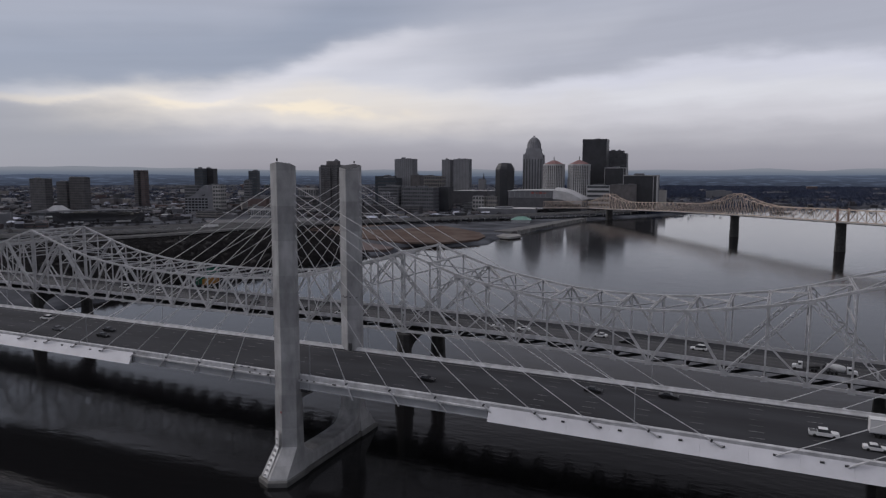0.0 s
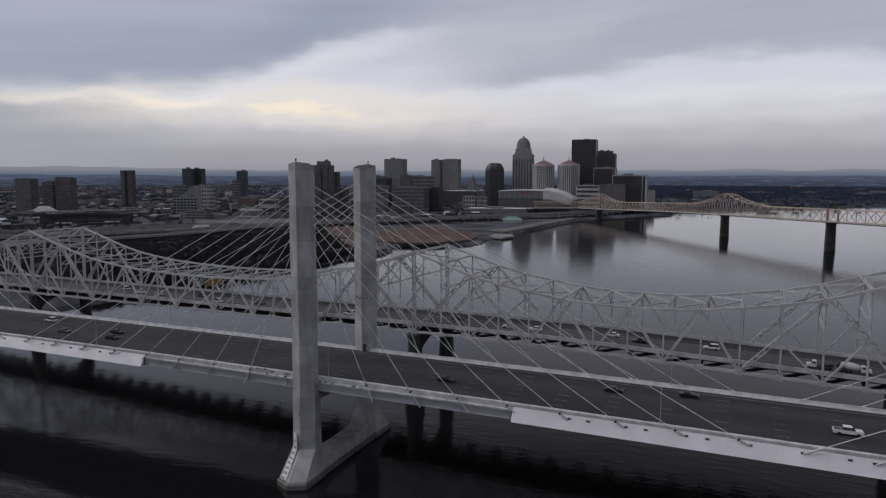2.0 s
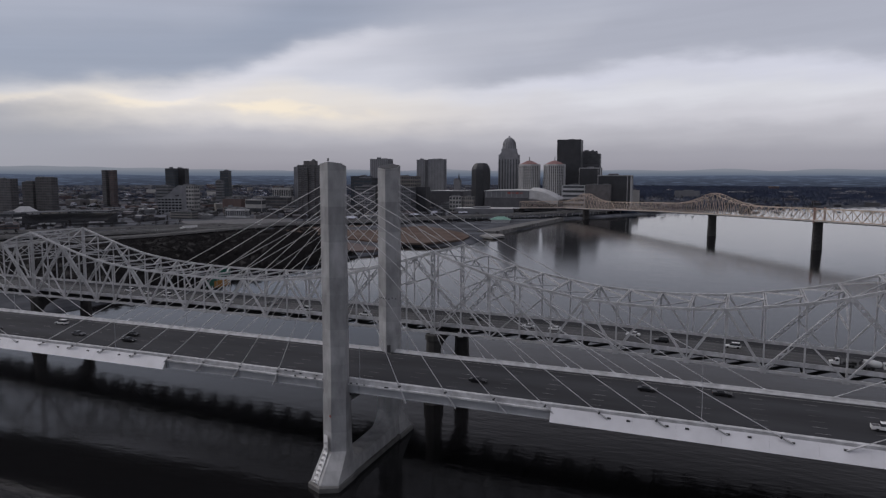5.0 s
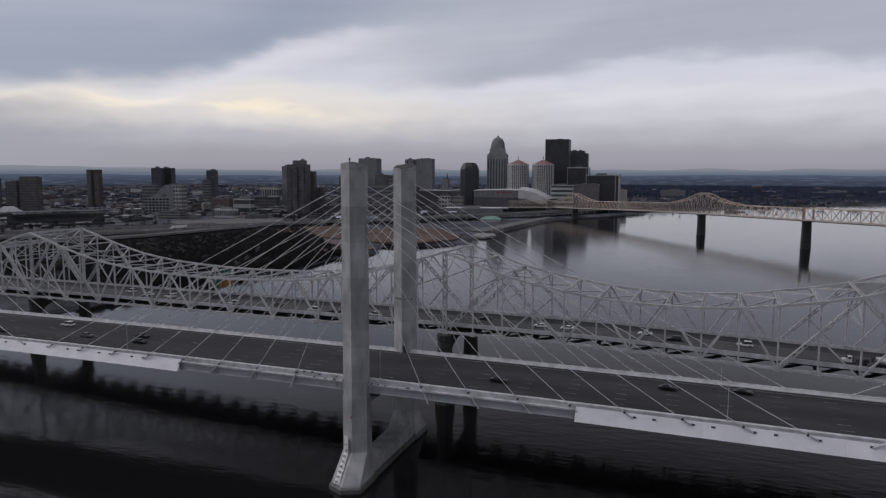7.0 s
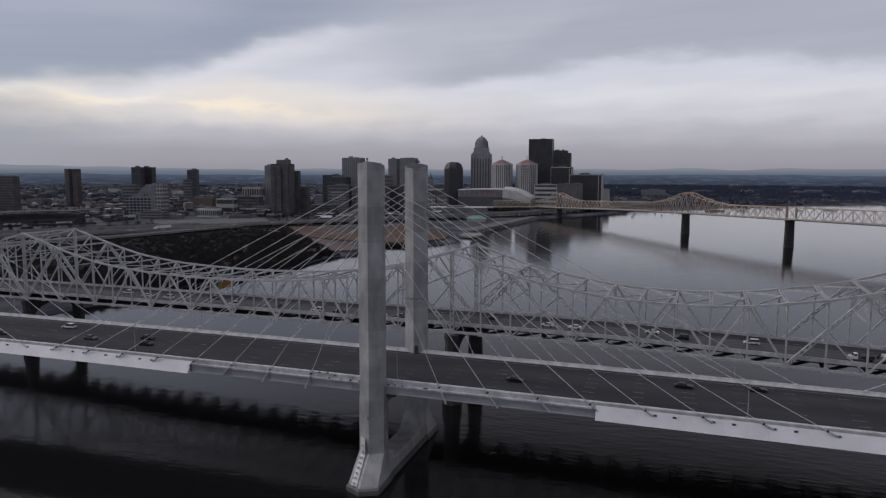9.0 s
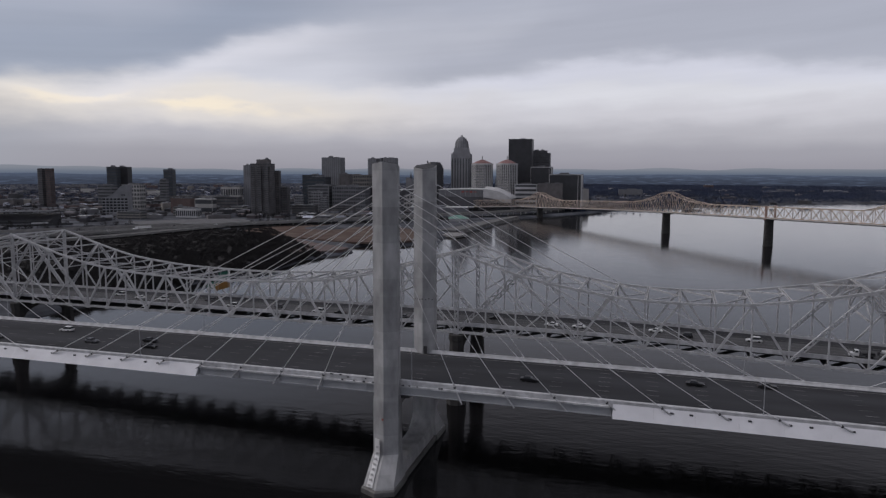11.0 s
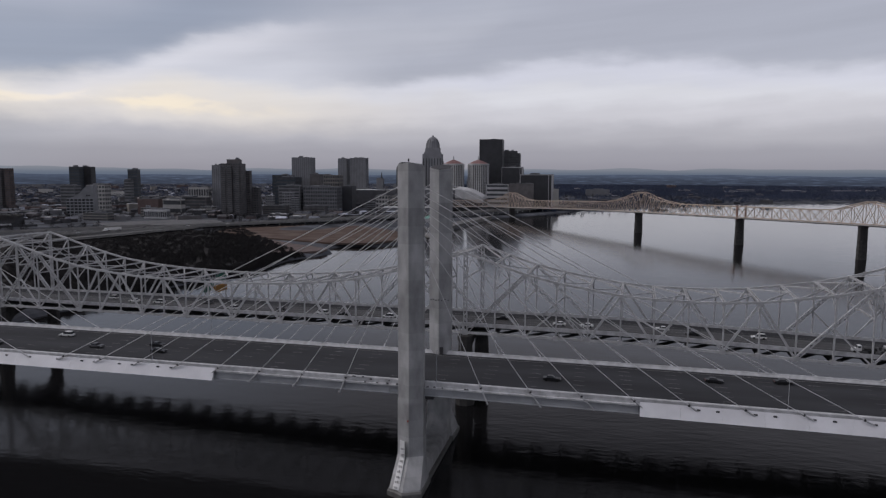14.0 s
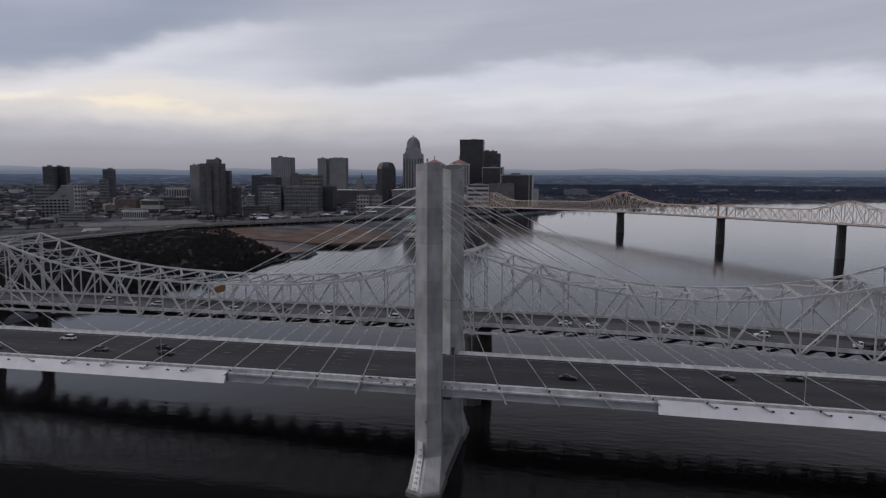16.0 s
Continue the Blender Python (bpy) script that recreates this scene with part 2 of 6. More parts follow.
def water_material():
    m = bpy.data.materials.new("river_water")
    m.use_nodes = True
    n, l = m.node_tree.nodes, m.node_tree.links
    b = n["Principled BSDF"]
    b.inputs["Base Color"].default_value = (0.0088, 0.0086, 0.0094, 1)
    b.inputs["Roughness"].default_value, b.inputs["IOR"].default_value = 0.09, 1.33
    geo = n.new("ShaderNodeNewGeometry")
    heights = []
    for size, strength, stretch in ((2.4, 0.24, (0.40, 1.0, 1)), (0.9, 0.08, (0.5, 1.0, 1)), (13.0, 0.40, (0.5, 1, 1))):
        mp = n.new("ShaderNodeMapping")
        mp.inputs["Scale"].default_value = stretch
        mp.inputs["Rotation"].default_value = (0, 0, radians(8))
        l.new(geo.outputs["Position"], mp.inputs[0])
        t = n.new("ShaderNodeTexNoise")
        t.inputs["Scale"].default_value, t.inputs["Detail"].default_value = 1.0 / size, 2.0
        l.new(mp.outputs[0], t.inputs["Vector"])
        s = n.new("ShaderNodeMath")
        s.operation = "MULTIPLY"
        s.inputs[1].default_value = strength
        l.new(t.outputs["Fac"], s.inputs[0])
        heights.append(s.outputs[0])
    a = n.new("ShaderNodeMath")
    l.new(heights[0], a.inputs[0]), l.new(heights[1], a.inputs[1])
    c = n.new("ShaderNodeMath")
    l.new(a.outputs[0], c.inputs[0]), l.new(heights[2], c.inputs[1])
    # a constant tilt added to the relief, which shifts the reflections
    lean_way, d = n.new("ShaderNodeVectorMath"), n.new("ShaderNodeMath")
    lean_way.operation = "DOT_PRODUCT"
    lean_way.inputs[1].default_value = (-0.033, 0.088, 0.0)
    l.new(geo.outputs["Position"], lean_way.inputs[0])
    l.new(c.outputs[0], d.inputs[0]), l.new(lean_way.outputs["Value"], d.inputs[1])
    bump = n.new("ShaderNodeBump")
    bump.inputs["Strength"].default_value, bump.inputs["Distance"].default_value = 0.20, 1.0
    l.new(d.outputs[0], bump.inputs["Height"])
    l.new(bump.outputs[0], b.inputs["Normal"])
    return m


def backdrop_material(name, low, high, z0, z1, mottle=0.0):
    """Far hills with the air's haze put into a plain glow, paler towards the crest, with level belts of woods and
    fields.
    """
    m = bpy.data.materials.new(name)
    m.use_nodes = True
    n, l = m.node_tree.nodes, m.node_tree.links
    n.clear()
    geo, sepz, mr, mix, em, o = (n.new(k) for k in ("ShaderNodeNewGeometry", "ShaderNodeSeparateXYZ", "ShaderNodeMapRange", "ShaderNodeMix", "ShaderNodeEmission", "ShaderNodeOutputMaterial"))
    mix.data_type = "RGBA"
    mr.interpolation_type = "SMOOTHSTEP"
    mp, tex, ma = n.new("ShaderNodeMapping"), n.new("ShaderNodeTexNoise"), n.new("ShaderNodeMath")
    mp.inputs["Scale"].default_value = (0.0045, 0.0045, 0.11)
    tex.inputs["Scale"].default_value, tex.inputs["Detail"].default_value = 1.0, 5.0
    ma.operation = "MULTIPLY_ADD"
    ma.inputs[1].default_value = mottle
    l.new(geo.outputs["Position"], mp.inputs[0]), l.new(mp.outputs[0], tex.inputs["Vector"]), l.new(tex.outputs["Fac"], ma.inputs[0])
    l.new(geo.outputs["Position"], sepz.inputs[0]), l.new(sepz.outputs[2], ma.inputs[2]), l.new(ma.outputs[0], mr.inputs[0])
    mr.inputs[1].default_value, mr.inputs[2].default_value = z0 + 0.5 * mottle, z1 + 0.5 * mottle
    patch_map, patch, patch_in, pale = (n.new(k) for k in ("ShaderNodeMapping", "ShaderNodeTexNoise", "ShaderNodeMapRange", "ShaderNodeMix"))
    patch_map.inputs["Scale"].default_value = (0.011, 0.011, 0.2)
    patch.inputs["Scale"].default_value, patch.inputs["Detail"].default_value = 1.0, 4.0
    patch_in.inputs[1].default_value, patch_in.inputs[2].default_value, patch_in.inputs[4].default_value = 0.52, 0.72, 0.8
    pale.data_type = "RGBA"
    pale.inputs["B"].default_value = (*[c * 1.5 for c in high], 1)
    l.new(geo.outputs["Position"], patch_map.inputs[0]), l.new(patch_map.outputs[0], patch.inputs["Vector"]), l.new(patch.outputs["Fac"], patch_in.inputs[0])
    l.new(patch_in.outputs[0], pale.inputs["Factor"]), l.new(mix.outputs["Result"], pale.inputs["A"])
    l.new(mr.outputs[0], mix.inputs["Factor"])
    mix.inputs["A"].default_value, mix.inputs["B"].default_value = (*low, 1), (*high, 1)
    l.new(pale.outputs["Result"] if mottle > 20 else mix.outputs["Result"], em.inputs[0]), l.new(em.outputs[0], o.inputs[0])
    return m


WATER = water_material()
CONCRETE = material("tower_concrete", (0.365, 0.365, 0.370), 0.8, vary=0.26, size=3.2, fine=0.35, bump=0.15, stretch=(1, 1, 0.45), lifts=4.6)
CONCRETE_WET = material("wet_concrete", (0.13, 0.128, 0.124), 0.6, vary=0.3, size=3.0, fine=0.4)
PARAPET = material("parapet_concrete", (0.53, 0.53, 0.545), 0.8, vary=0.24, size=2.2, fine=0.3)
ASPHALT = material("deck_asphalt", (0.0425, 0.0435, 0.0485), 0.9, vary=0.24, size=9.0, fine=0.5, stretch=(0.2, 1, 1), bump=0.05, spec=0.2)
OLD_ROAD = material("old_pavement", (0.096, 0.096, 0.100), 0.9, vary=0.22, size=6.0, fine=0.5, stretch=(0.25, 1, 1), bump=0.05, spec=0.2)
LINE = material("road_paint", (0.26, 0.26, 0.25), 0.8, vary=0.25, size=2.0)
FAINT_LINE = material("worn_lane_paint", (0.17, 0.17, 0.17), 0.85, vary=0.4, size=1.0, piece=0.6)
GIRDER = material("girder_steel", (0.36, 0.37, 0.39), 0.55, vary=0.12, size=3.0, fine=0.5, bump=0.04)
FAIRING = material("fairing_panel", (0.71, 0.71, 0.745), 0.45, vary=0.08, size=6.0, fine=0.8, bump=0.02)
CABLE = material("cable_sheath", (0.62, 0.62, 0.63), 0.5, vary=0.08, size=6.0, bump=0.02)
DARK_STEEL = material("dark_steel", (0.05, 0.05, 0.055), 0.6, vary=0.2)
TRUSS = material("truss_paint", (0.475, 0.477, 0.490), 0.6, vary=0.14, size=2.5, fine=0.4, bump=0.05, piece=0.08)
# near-black: shade under the deck and inside struts put into the colour
SHADED_STEEL = material("shaded_bridge_steel", (0.035, 0.035, 0.038), 0.75, vary=0.25, size=2.5)
STONE = material("pier_stone", (0.055, 0.053, 0.052), 0.9, vary=0.3, size=2.5, fine=0.5, bump=0.3)
YELLOW = material("yellow_truss_paint", (0.50, 0.425, 0.335), 0.7, vary=0.16, size=9.0, tint=(0.55, 0.435, 0.38), piece=0.16)
PINK_STONE = material("pinkish_stone", (0.40, 0.25, 0.20), 0.8, vary=0.2)
# the ground's blue cast is distance haze put into its colour
LAND = material("winter_ground", (0.053, 0.057, 0.070), 0.95, vary=0.5, size=45.0, fine=6.0, tint=(0.087, 0.091, 0.103), spec=0.1)
LAWN = material("dormant_lawn", (0.130, 0.085, 0.070), 0.95, vary=0.32, size=26.0, fine=2.0, tint=(0.112, 0.088, 0.076), spec=0.1)
PLAZA = material("plaza_paving", (0.13, 0.128, 0.128), 0.9, vary=0.2, size=14.0, fine=1.0)
WOODS = material("bare_twigs", (0.042, 0.040, 0.041), 0.95, vary=0.15, size=25.0, fine=2.0, bump=0, spec=0.1)
# distance haze is put into the far trees' base colour as blue
HAZED_TREES = material("hazed_woods", (0.048, 0.060, 0.100), 0.95, vary=0.35, size=120.0, fine=8.0, bump=0, spec=0.1)
GLASS_DARK = material("dark_glass", (0.018, 0.020, 0.024), 0.22, vary=0.2, size=8.0, fine=3.0, bump=0)
# paler than the dark glass: haze put into the far windows' colour
HAZED_GLASS = material("hazed_window_glass", (0.050, 0.054, 0.062), 0.4, vary=0.35, size=10.0, fine=3.0, bump=0, piece=0.3)
# grey, stone and brown walls carry some haze in their base colours
WALLS = {
    "dark": material("dark_cladding", (0.036, 0.037, 0.043), 0.45, vary=0.2, size=12.0, fine=3.0, bump=0),
    "grey": material("grey_stone_cladding", (0.175, 0.178, 0.192), 0.8, vary=0.15, size=15.0, fine=3.0, bump=0),
    "stone": material("grey_limestone", (0.255, 0.257, 0.275), 0.8, vary=0.14, size=14.0, fine=3.0, bump=0),
    "pale": material("pale_cladding", (0.40, 0.39, 0.38), 0.8, vary=0.12, size=15.0, fine=3.0, bump=0),
    "tan": material("tan_concrete", (0.24, 0.225, 0.21), 0.85, vary=0.15, size=12.0, fine=3.0, bump=0),
    "brown": material("brown_brick", (0.135, 0.127, 0.130), 0.9, vary=0.2, size=10.0, fine=2.0, bump=0),
    "red": material("red_brick", (0.125, 0.090, 0.086), 0.9, vary=0.2, size=10.0, fine=2.0, bump=0),
    "slate": material("slate_grey_cladding", (0.075, 0.075, 0.085), 0.6, vary=0.2, size=12.0, fine=3.0, bump=0),
    "blue": material("blue_glass_wall", (0.030, 0.040, 0.055), 0.3, vary=0.2, size=12.0, fine=3.0, bump=0),
    "white": material("white_wall", (0.50, 0.50, 0.51), 0.7, vary=0.08, size=10.0, fine=2.0, bump=0),
}
def mixed_material(name, colours, rough=0.85):
    """Each loose piece takes one of the colours."""
    m = bpy.data.materials.new(name)
    m.use_nodes = True
    n, l = m.node_tree.nodes, m.node_tree.links
    b = n["Principled BSDF"]
    b.inputs["Roughness"].default_value = rough
    geo, ramp = n.new("ShaderNodeNewGeometry"), n.new("ShaderNodeValToRGB")
    ramp.color_ramp.interpolation = "CONSTANT"
    e = ramp.color_ramp.elements
    while len(e) < len(colours):
        e.new(0.5)
    for i, (el, c) in enumerate(zip(e, colours)):
        el.position, el.color = i / len(colours), (*c, 1)
    l.new(geo.outputs["Random Per Island"], ramp.inputs[0])
    grain, mul = n.new("ShaderNodeTexNoise"), n.new("ShaderNodeMix")
    grain.inputs["Scale"].default_value = 0.35
    l.new(geo.outputs["Position"], grain.inputs["Vector"])
    mul.data_type, mul.blend_type = "RGBA", "OVERLAY"
    mul.inputs["Factor"].default_value = 0.4
    l.new(ramp.outputs[0], mul.inputs["A"]), l.new(grain.outputs["Fac"], mul.inputs["B"])
    l.new(mul.outputs["Result"], b.inputs["Base Color"])
    return m


# a haze blue is mixed into all these house colours
HOUSES = mixed_material("house_walls_and_roofs", [(0.067, 0.064, 0.072), (0.043, 0.045, 0.055), (0.133, 0.129, 0.143), (0.052, 0.050, 0.055), (0.190, 0.198, 0.231), (0.095, 0.079, 0.083), (0.048, 0.051, 0.066), (0.162, 0.166, 0.193), (0.057, 0.057, 0.066), (0.048, 0.050, 0.061), (0.081, 0.069, 0.075), (0.475, 0.495, 0.572)])
# the tar colour holds the same haze blue
ROOF_DARK = material("tar_roof", (0.078, 0.082, 0.094), 0.9, vary=0.3, size=8.0, fine=2.0, bump=0)
ROOF_PALE = material("pale_roof", (0.48, 0.48, 0.49), 0.8, vary=0.15, size=10.0, fine=2.0, bump=0)
ROOF_RED = material("red_roof", (0.23, 0.125, 0.12), 0.7, vary=0.2, size=6.0, bump=0)
ROOF_GREEN = material("green_metal_roof", (0.16, 0.30, 0.25), 0.5, vary=0.15, size=6.0, bump=0)
RED_SIGN = material("red_sign", (0.30, 0.08, 0.07), 0.5, vary=0.05)
WHITE_PAINT = material("white_vehicle_paint", (0.75, 0.75, 0.75), 0.3, vary=0.04)
BLACK_PAINT = material("black_vehicle_paint", (0.012, 0.012, 0.014), 0.3, vary=0.1)
GREY_PAINT = material("grey_vehicle_paint", (0.14, 0.14, 0.15), 0.35, metal=0.4, vary=0.05)
TYRE = material("tyre_rubber", (0.015, 0.015, 0.015), 0.9, vary=0.2)
TRAILER = material("trailer_panel", (0.68, 0.68, 0.68), 0.45, vary=0.06, size=4.0)
SIGN_GREEN = material("green_sign_sheet", (0.01, 0.13, 0.09), 0.5, vary=0.1)
SIGN_ORANGE = material("orange_sign_sheet", (0.35, 0.17, 0.03), 0.5, vary=0.1)
GAUGE_WHITE = material("gauge_board_white", (0.72, 0.72, 0.72), 0.6, vary=0.06)
GAUGE_MARK = material("gauge_board_grey", (0.48, 0.47, 0.48), 0.7, vary=0.2)
GAUGE_RED = material("gauge_board_mark", (0.30, 0.06, 0.05), 0.6, vary=0.1)
EX_CONC = material("expressway_concrete", (0.24, 0.235, 0.23), 0.9, vary=0.2, size=8.0)
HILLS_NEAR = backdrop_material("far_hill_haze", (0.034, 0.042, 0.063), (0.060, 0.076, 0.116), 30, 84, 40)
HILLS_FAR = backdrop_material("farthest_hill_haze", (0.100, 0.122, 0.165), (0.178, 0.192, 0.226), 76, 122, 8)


# ---- building helpers ----
def mesh_from(name, verts, faces, mat, smooth=False):
    me = bpy.data.meshes.new(name)
    me.from_pydata([tuple(v) for v in verts], [], faces)
    me.update()
    for m in (mat if isinstance(mat, (list, tuple)) else [mat]):
        me.materials.append(m)
    if smooth:
        me.shade_smooth()
    return me


def thing(name, label, category, group="", kind="", at=(0, 0, 0)):
    ob = new(name)
    ob.empty_display_size = 0.5
    ob.location = at
    return tagged(ob, label, category, group, kind)


def part(name, bm, mat, parent, label="", smooth=False):
    me = bpy.data.meshes.new(name)
    bmesh.ops.recalc_face_normals(bm, faces=bm.faces)
    bm.to_mesh(me)
    bm.free()
    me.materials.append(mat)
    if smooth:
        me.shade_smooth()
    ob = new(name, me)
    ob.parent = parent
    if label:
        tagged(ob, label)
    return ob


def piece(name, me, m, parent, label=""):
    """An object on a shared mesh under its thing."""
    ob = new(name, me)
    ob.parent = parent
    ob.matrix_basis = m
    if label:
        tagged(ob, label)
    return ob


def add_box(bm, lo, hi):
    v = [bm.verts.new((x, y, z)) for x in (lo[0], hi[0]) for y in (lo[1], hi[1]) for z in (lo[2], hi[2])]
    for f in ((0, 1, 3, 2), (4, 6, 7, 5), (0, 4, 5, 1), (2, 3, 7, 6), (0, 2, 6, 4), (1, 5, 7, 3)):
        bm.faces.new([v[i] for i in f])


def box_part(name, lo, hi, mat, parent, label=""):
    bm = bmesh.new()
    add_box(bm, lo, hi)
    return part(name, bm, mat, parent, label)


def add_loft(bm, rings, cap=True):
    """Skins rings of equally many points."""
    rows = [[bm.verts.new(p) for p in r] for r in rings]
    for a, b in zip(rows, rows[1:]):
        for i in range(len(a)):
            j = (i + 1) % len(a)
            bm.faces.new((a[i], a[j], b[j], b[i]))
    if cap:
        bm.faces.new(rows[0][::-1])
        bm.faces.new(rows[-1])


def loft_part(name, rings, mat, parent, label="", smooth=False):
    bm = bmesh.new()
    add_loft(bm, rings)
    return part(name, bm, mat, parent, label, smooth)


def sweep_part(name, profile, xs, zfun, mat, parent, label=""):
    """A closed y-z profile drawn along x, riding on zfun(x)."""
    return loft_part(name, [[(x, y, z + zfun(x)) for y, z in profile] for x in xs], mat, parent, label)


def unit_box(mat, name="bar"):
    v = [(x, y, z) for x in (-0.5, 0.5) for y in (-0.5, 0.5) for z in (0, 1)]
    return mesh_from(name, v, [(0, 1, 3, 2), (4, 6, 7, 5), (0, 4, 5, 1), (2, 3, 7, 6), (0, 2, 6, 4), (1, 5, 7, 3)], mat)


def unit_tube(mat, n=8, name="rod"):
    v = [(0.5 * math.cos(2 * math.pi * i / n), 0.5 * math.sin(2 * math.pi * i / n), z) for z in (0, 1) for i in range(n)]
    f = [(i, (i + 1) % n, n + (i + 1) % n, n + i) for i in range(n)] + [tuple(range(n))[::-1], tuple(range(n, 2 * n))]
    return mesh_from(name, v, f, mat)


def unit_laced(mat, bays=7, name="laced_bar", flange=0.17):
    """Two flanges with zigzag lacing between them, one unit long and wide."""
    bm = bmesh.new()
    f = 0.5 - flange
    add_box(bm, (-0.5, -0.5, 0), (-f, 0.5, 1))
    add_box(bm, (f, -0.5, 0), (0.5, 0.5, 1))
    t = 0.36 / bays
    for i in range(bays):
        a, b = i / bays, (i + 1) / bays
        x0, x1 = (-f, f) if i % 2 else (f, -f)
        for y in (-0.5, 0.42):
            q = [bm.verts.new(p) for p in ((x0, y, a), (x1, y, b - t), (x1, y, b), (x0, y, a + t), (x0, y + 0.08, a), (x1, y + 0.08, b - t), (x1, y + 0.08, b), (x0, y + 0.08, a + t))]
            for c in ((0, 1, 2, 3), (7, 6, 5, 4), (0, 4, 5, 1), (3, 2, 6, 7)):
                bm.faces.new([q[k] for k in c])
    me = bpy.data.meshes.new(name)
    bm.to_mesh(me)
    bm.free()
    me.materials.append(mat)
    return me


def span(p, q, w, h, side=(0, 0, 1)):
    """The pose that lays a unit bar from p to q, w wide and h deep, its depth towards side."""
    p, q = Vector(p), Vector(q)
    z = (q - p).normalized()
    s = Vector(side)
    if abs(z.dot(s)) > 0.98:
        s = Vector((1, 0, 0))
    x = s.cross(z).normalized()
    y = z.cross(x)
    m = Matrix((x * w, y * h, z * (q - p).length)).transposed().to_4x4()
    m.translation = p
    return m

# ---- water, land, far hills ----
def sheet_object(name, verts, faces, mat, label, category):
    return tagged(new(name, mesh_from(name, verts, faces, mat)), label, category, kind="structure")


R = 4950.0
sheet_object("water", [(-R, -R, 0), (R, -R, 0), (R, R, 0), (-R, R, 0)], [(0, 1, 2, 3)], WATER, "dark calm river with fine ripples", "river")

# the city's bank, station by station: x, y, and the way inland in degrees from -x towards +y
BANK = [(-330, -4900, -80), (-320, -900, -25), (-300, -200, 0), (-272, 60, 0), (-264, 165, 0), (-249, 295, 0), (-233, 362, 2), (-240, 430, 4), (-226, 468, 6), (-219, 490, 8), (-232, 512, 10), (-244, 538, 11), (-232, 556, 13),
        (-196, 564, 16), (-164, 615, 20), (-172, 666, 22), (-175, 727, 25), (-161, 835, 30), (-155, 950, 34), (-145, 1075, 40), (-46, 1268, 50),
        (33, 1462, 56), (434, 1878, 68), (950, 2200, 78), (2050, 2400, 86), (4900, 2440, 92)]
RISE = [(-6, -1.5), (0, 0.0), (3, 1.8), (9, 3.4), (25, 4.0), (90, 4.6), (170, 6.5), (320, 8.5), (700, 9.5), (1500, 11), (3000, 13), (5200, 14)]


def bank_points():
    pts = []
    for (x0, y0, a0), (x1, y1, a1) in zip(BANK, BANK[1:]):
        n = max(1, min(6, int(math.hypot(x1 - x0, y1 - y0) / 40)))
        for i in range(n):
            f = i / n
            pts.append((x0 + f * (x1 - x0), y0 + f * (y1 - y0), a0 + f * (a1 - a0)))
    return pts + [BANK[-1]]


verts, faces = [], []
stations = bank_points()
for x, y, a in stations:
    dx, dy = -math.cos(radians(a)), math.sin(radians(a))
    for off, z in RISE:
        w = 2.0 * (noise.noise((x / 25, y / 25, off / 40)) if -1 < off < 60 else 0)
        verts.append((x + dx * (off + w), y + dy * (off + w), z))
k = len(RISE)
for i in range(len(stations) - 1):
    for j in range(k - 1):
        faces.append((i * k + j, i * k + j + 1, (i + 1) * k + j + 1, (i + 1) * k + j))
ground = sheet_object("ground", verts, faces, LAND, "flat dark winter ground of the city's river bank", "ground")


def ground_z(x, y):
    """About the height of the land."""
    d = -225 - x
    if y > 1075:
        d = max(d, (y - 1075) * 0.7 - 0.3 * max(0, x + 145))
    return float(np.interp(d, [o for o, _ in RISE], [z for _, z in RISE]))


def hill_ring(name, radius, base, height, seed, mat, label, rise=0.0):
    vs, fs = [], []
    for i in range(181):
        a = radians(-35 + 115 * i / 180)
        h = base + height * (0.5 + 0.8 * noise.noise((i / 30.0, seed, 0)) + 0.34 * noise.noise((i / 6.0, seed, 3)) + rise * max(0.0, (i - 95) / 85.0))
        for rr, z in ((radius, 2), (radius, h), (radius + 60, 2)):
            vs.append((-math.sin(a) * rr, math.cos(a) * rr, z))
        if i:
            p, q = 3 * (i - 1), 3 * i
            fs += [(p, q, q + 1, p + 1), (p + 1, q + 1, q + 2, p + 2)]
    return sheet_object(name, vs, fs, mat, label, "hills")


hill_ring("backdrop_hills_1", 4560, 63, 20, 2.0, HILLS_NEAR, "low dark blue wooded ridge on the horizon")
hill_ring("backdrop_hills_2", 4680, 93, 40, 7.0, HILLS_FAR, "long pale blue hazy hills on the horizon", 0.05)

# ---- the cable-stayed bridge ----
HALF_SPAN = 228.6          # tower to tower
Y_NEAR, Y_FAR = 1.2, 34.6  # the two planes of cables
Y_MID = 0.5 * (Y_NEAR + Y_FAR)


def deck_z(x):
    return 27.2 - 0.0065 * x - 0.00002 * x * x


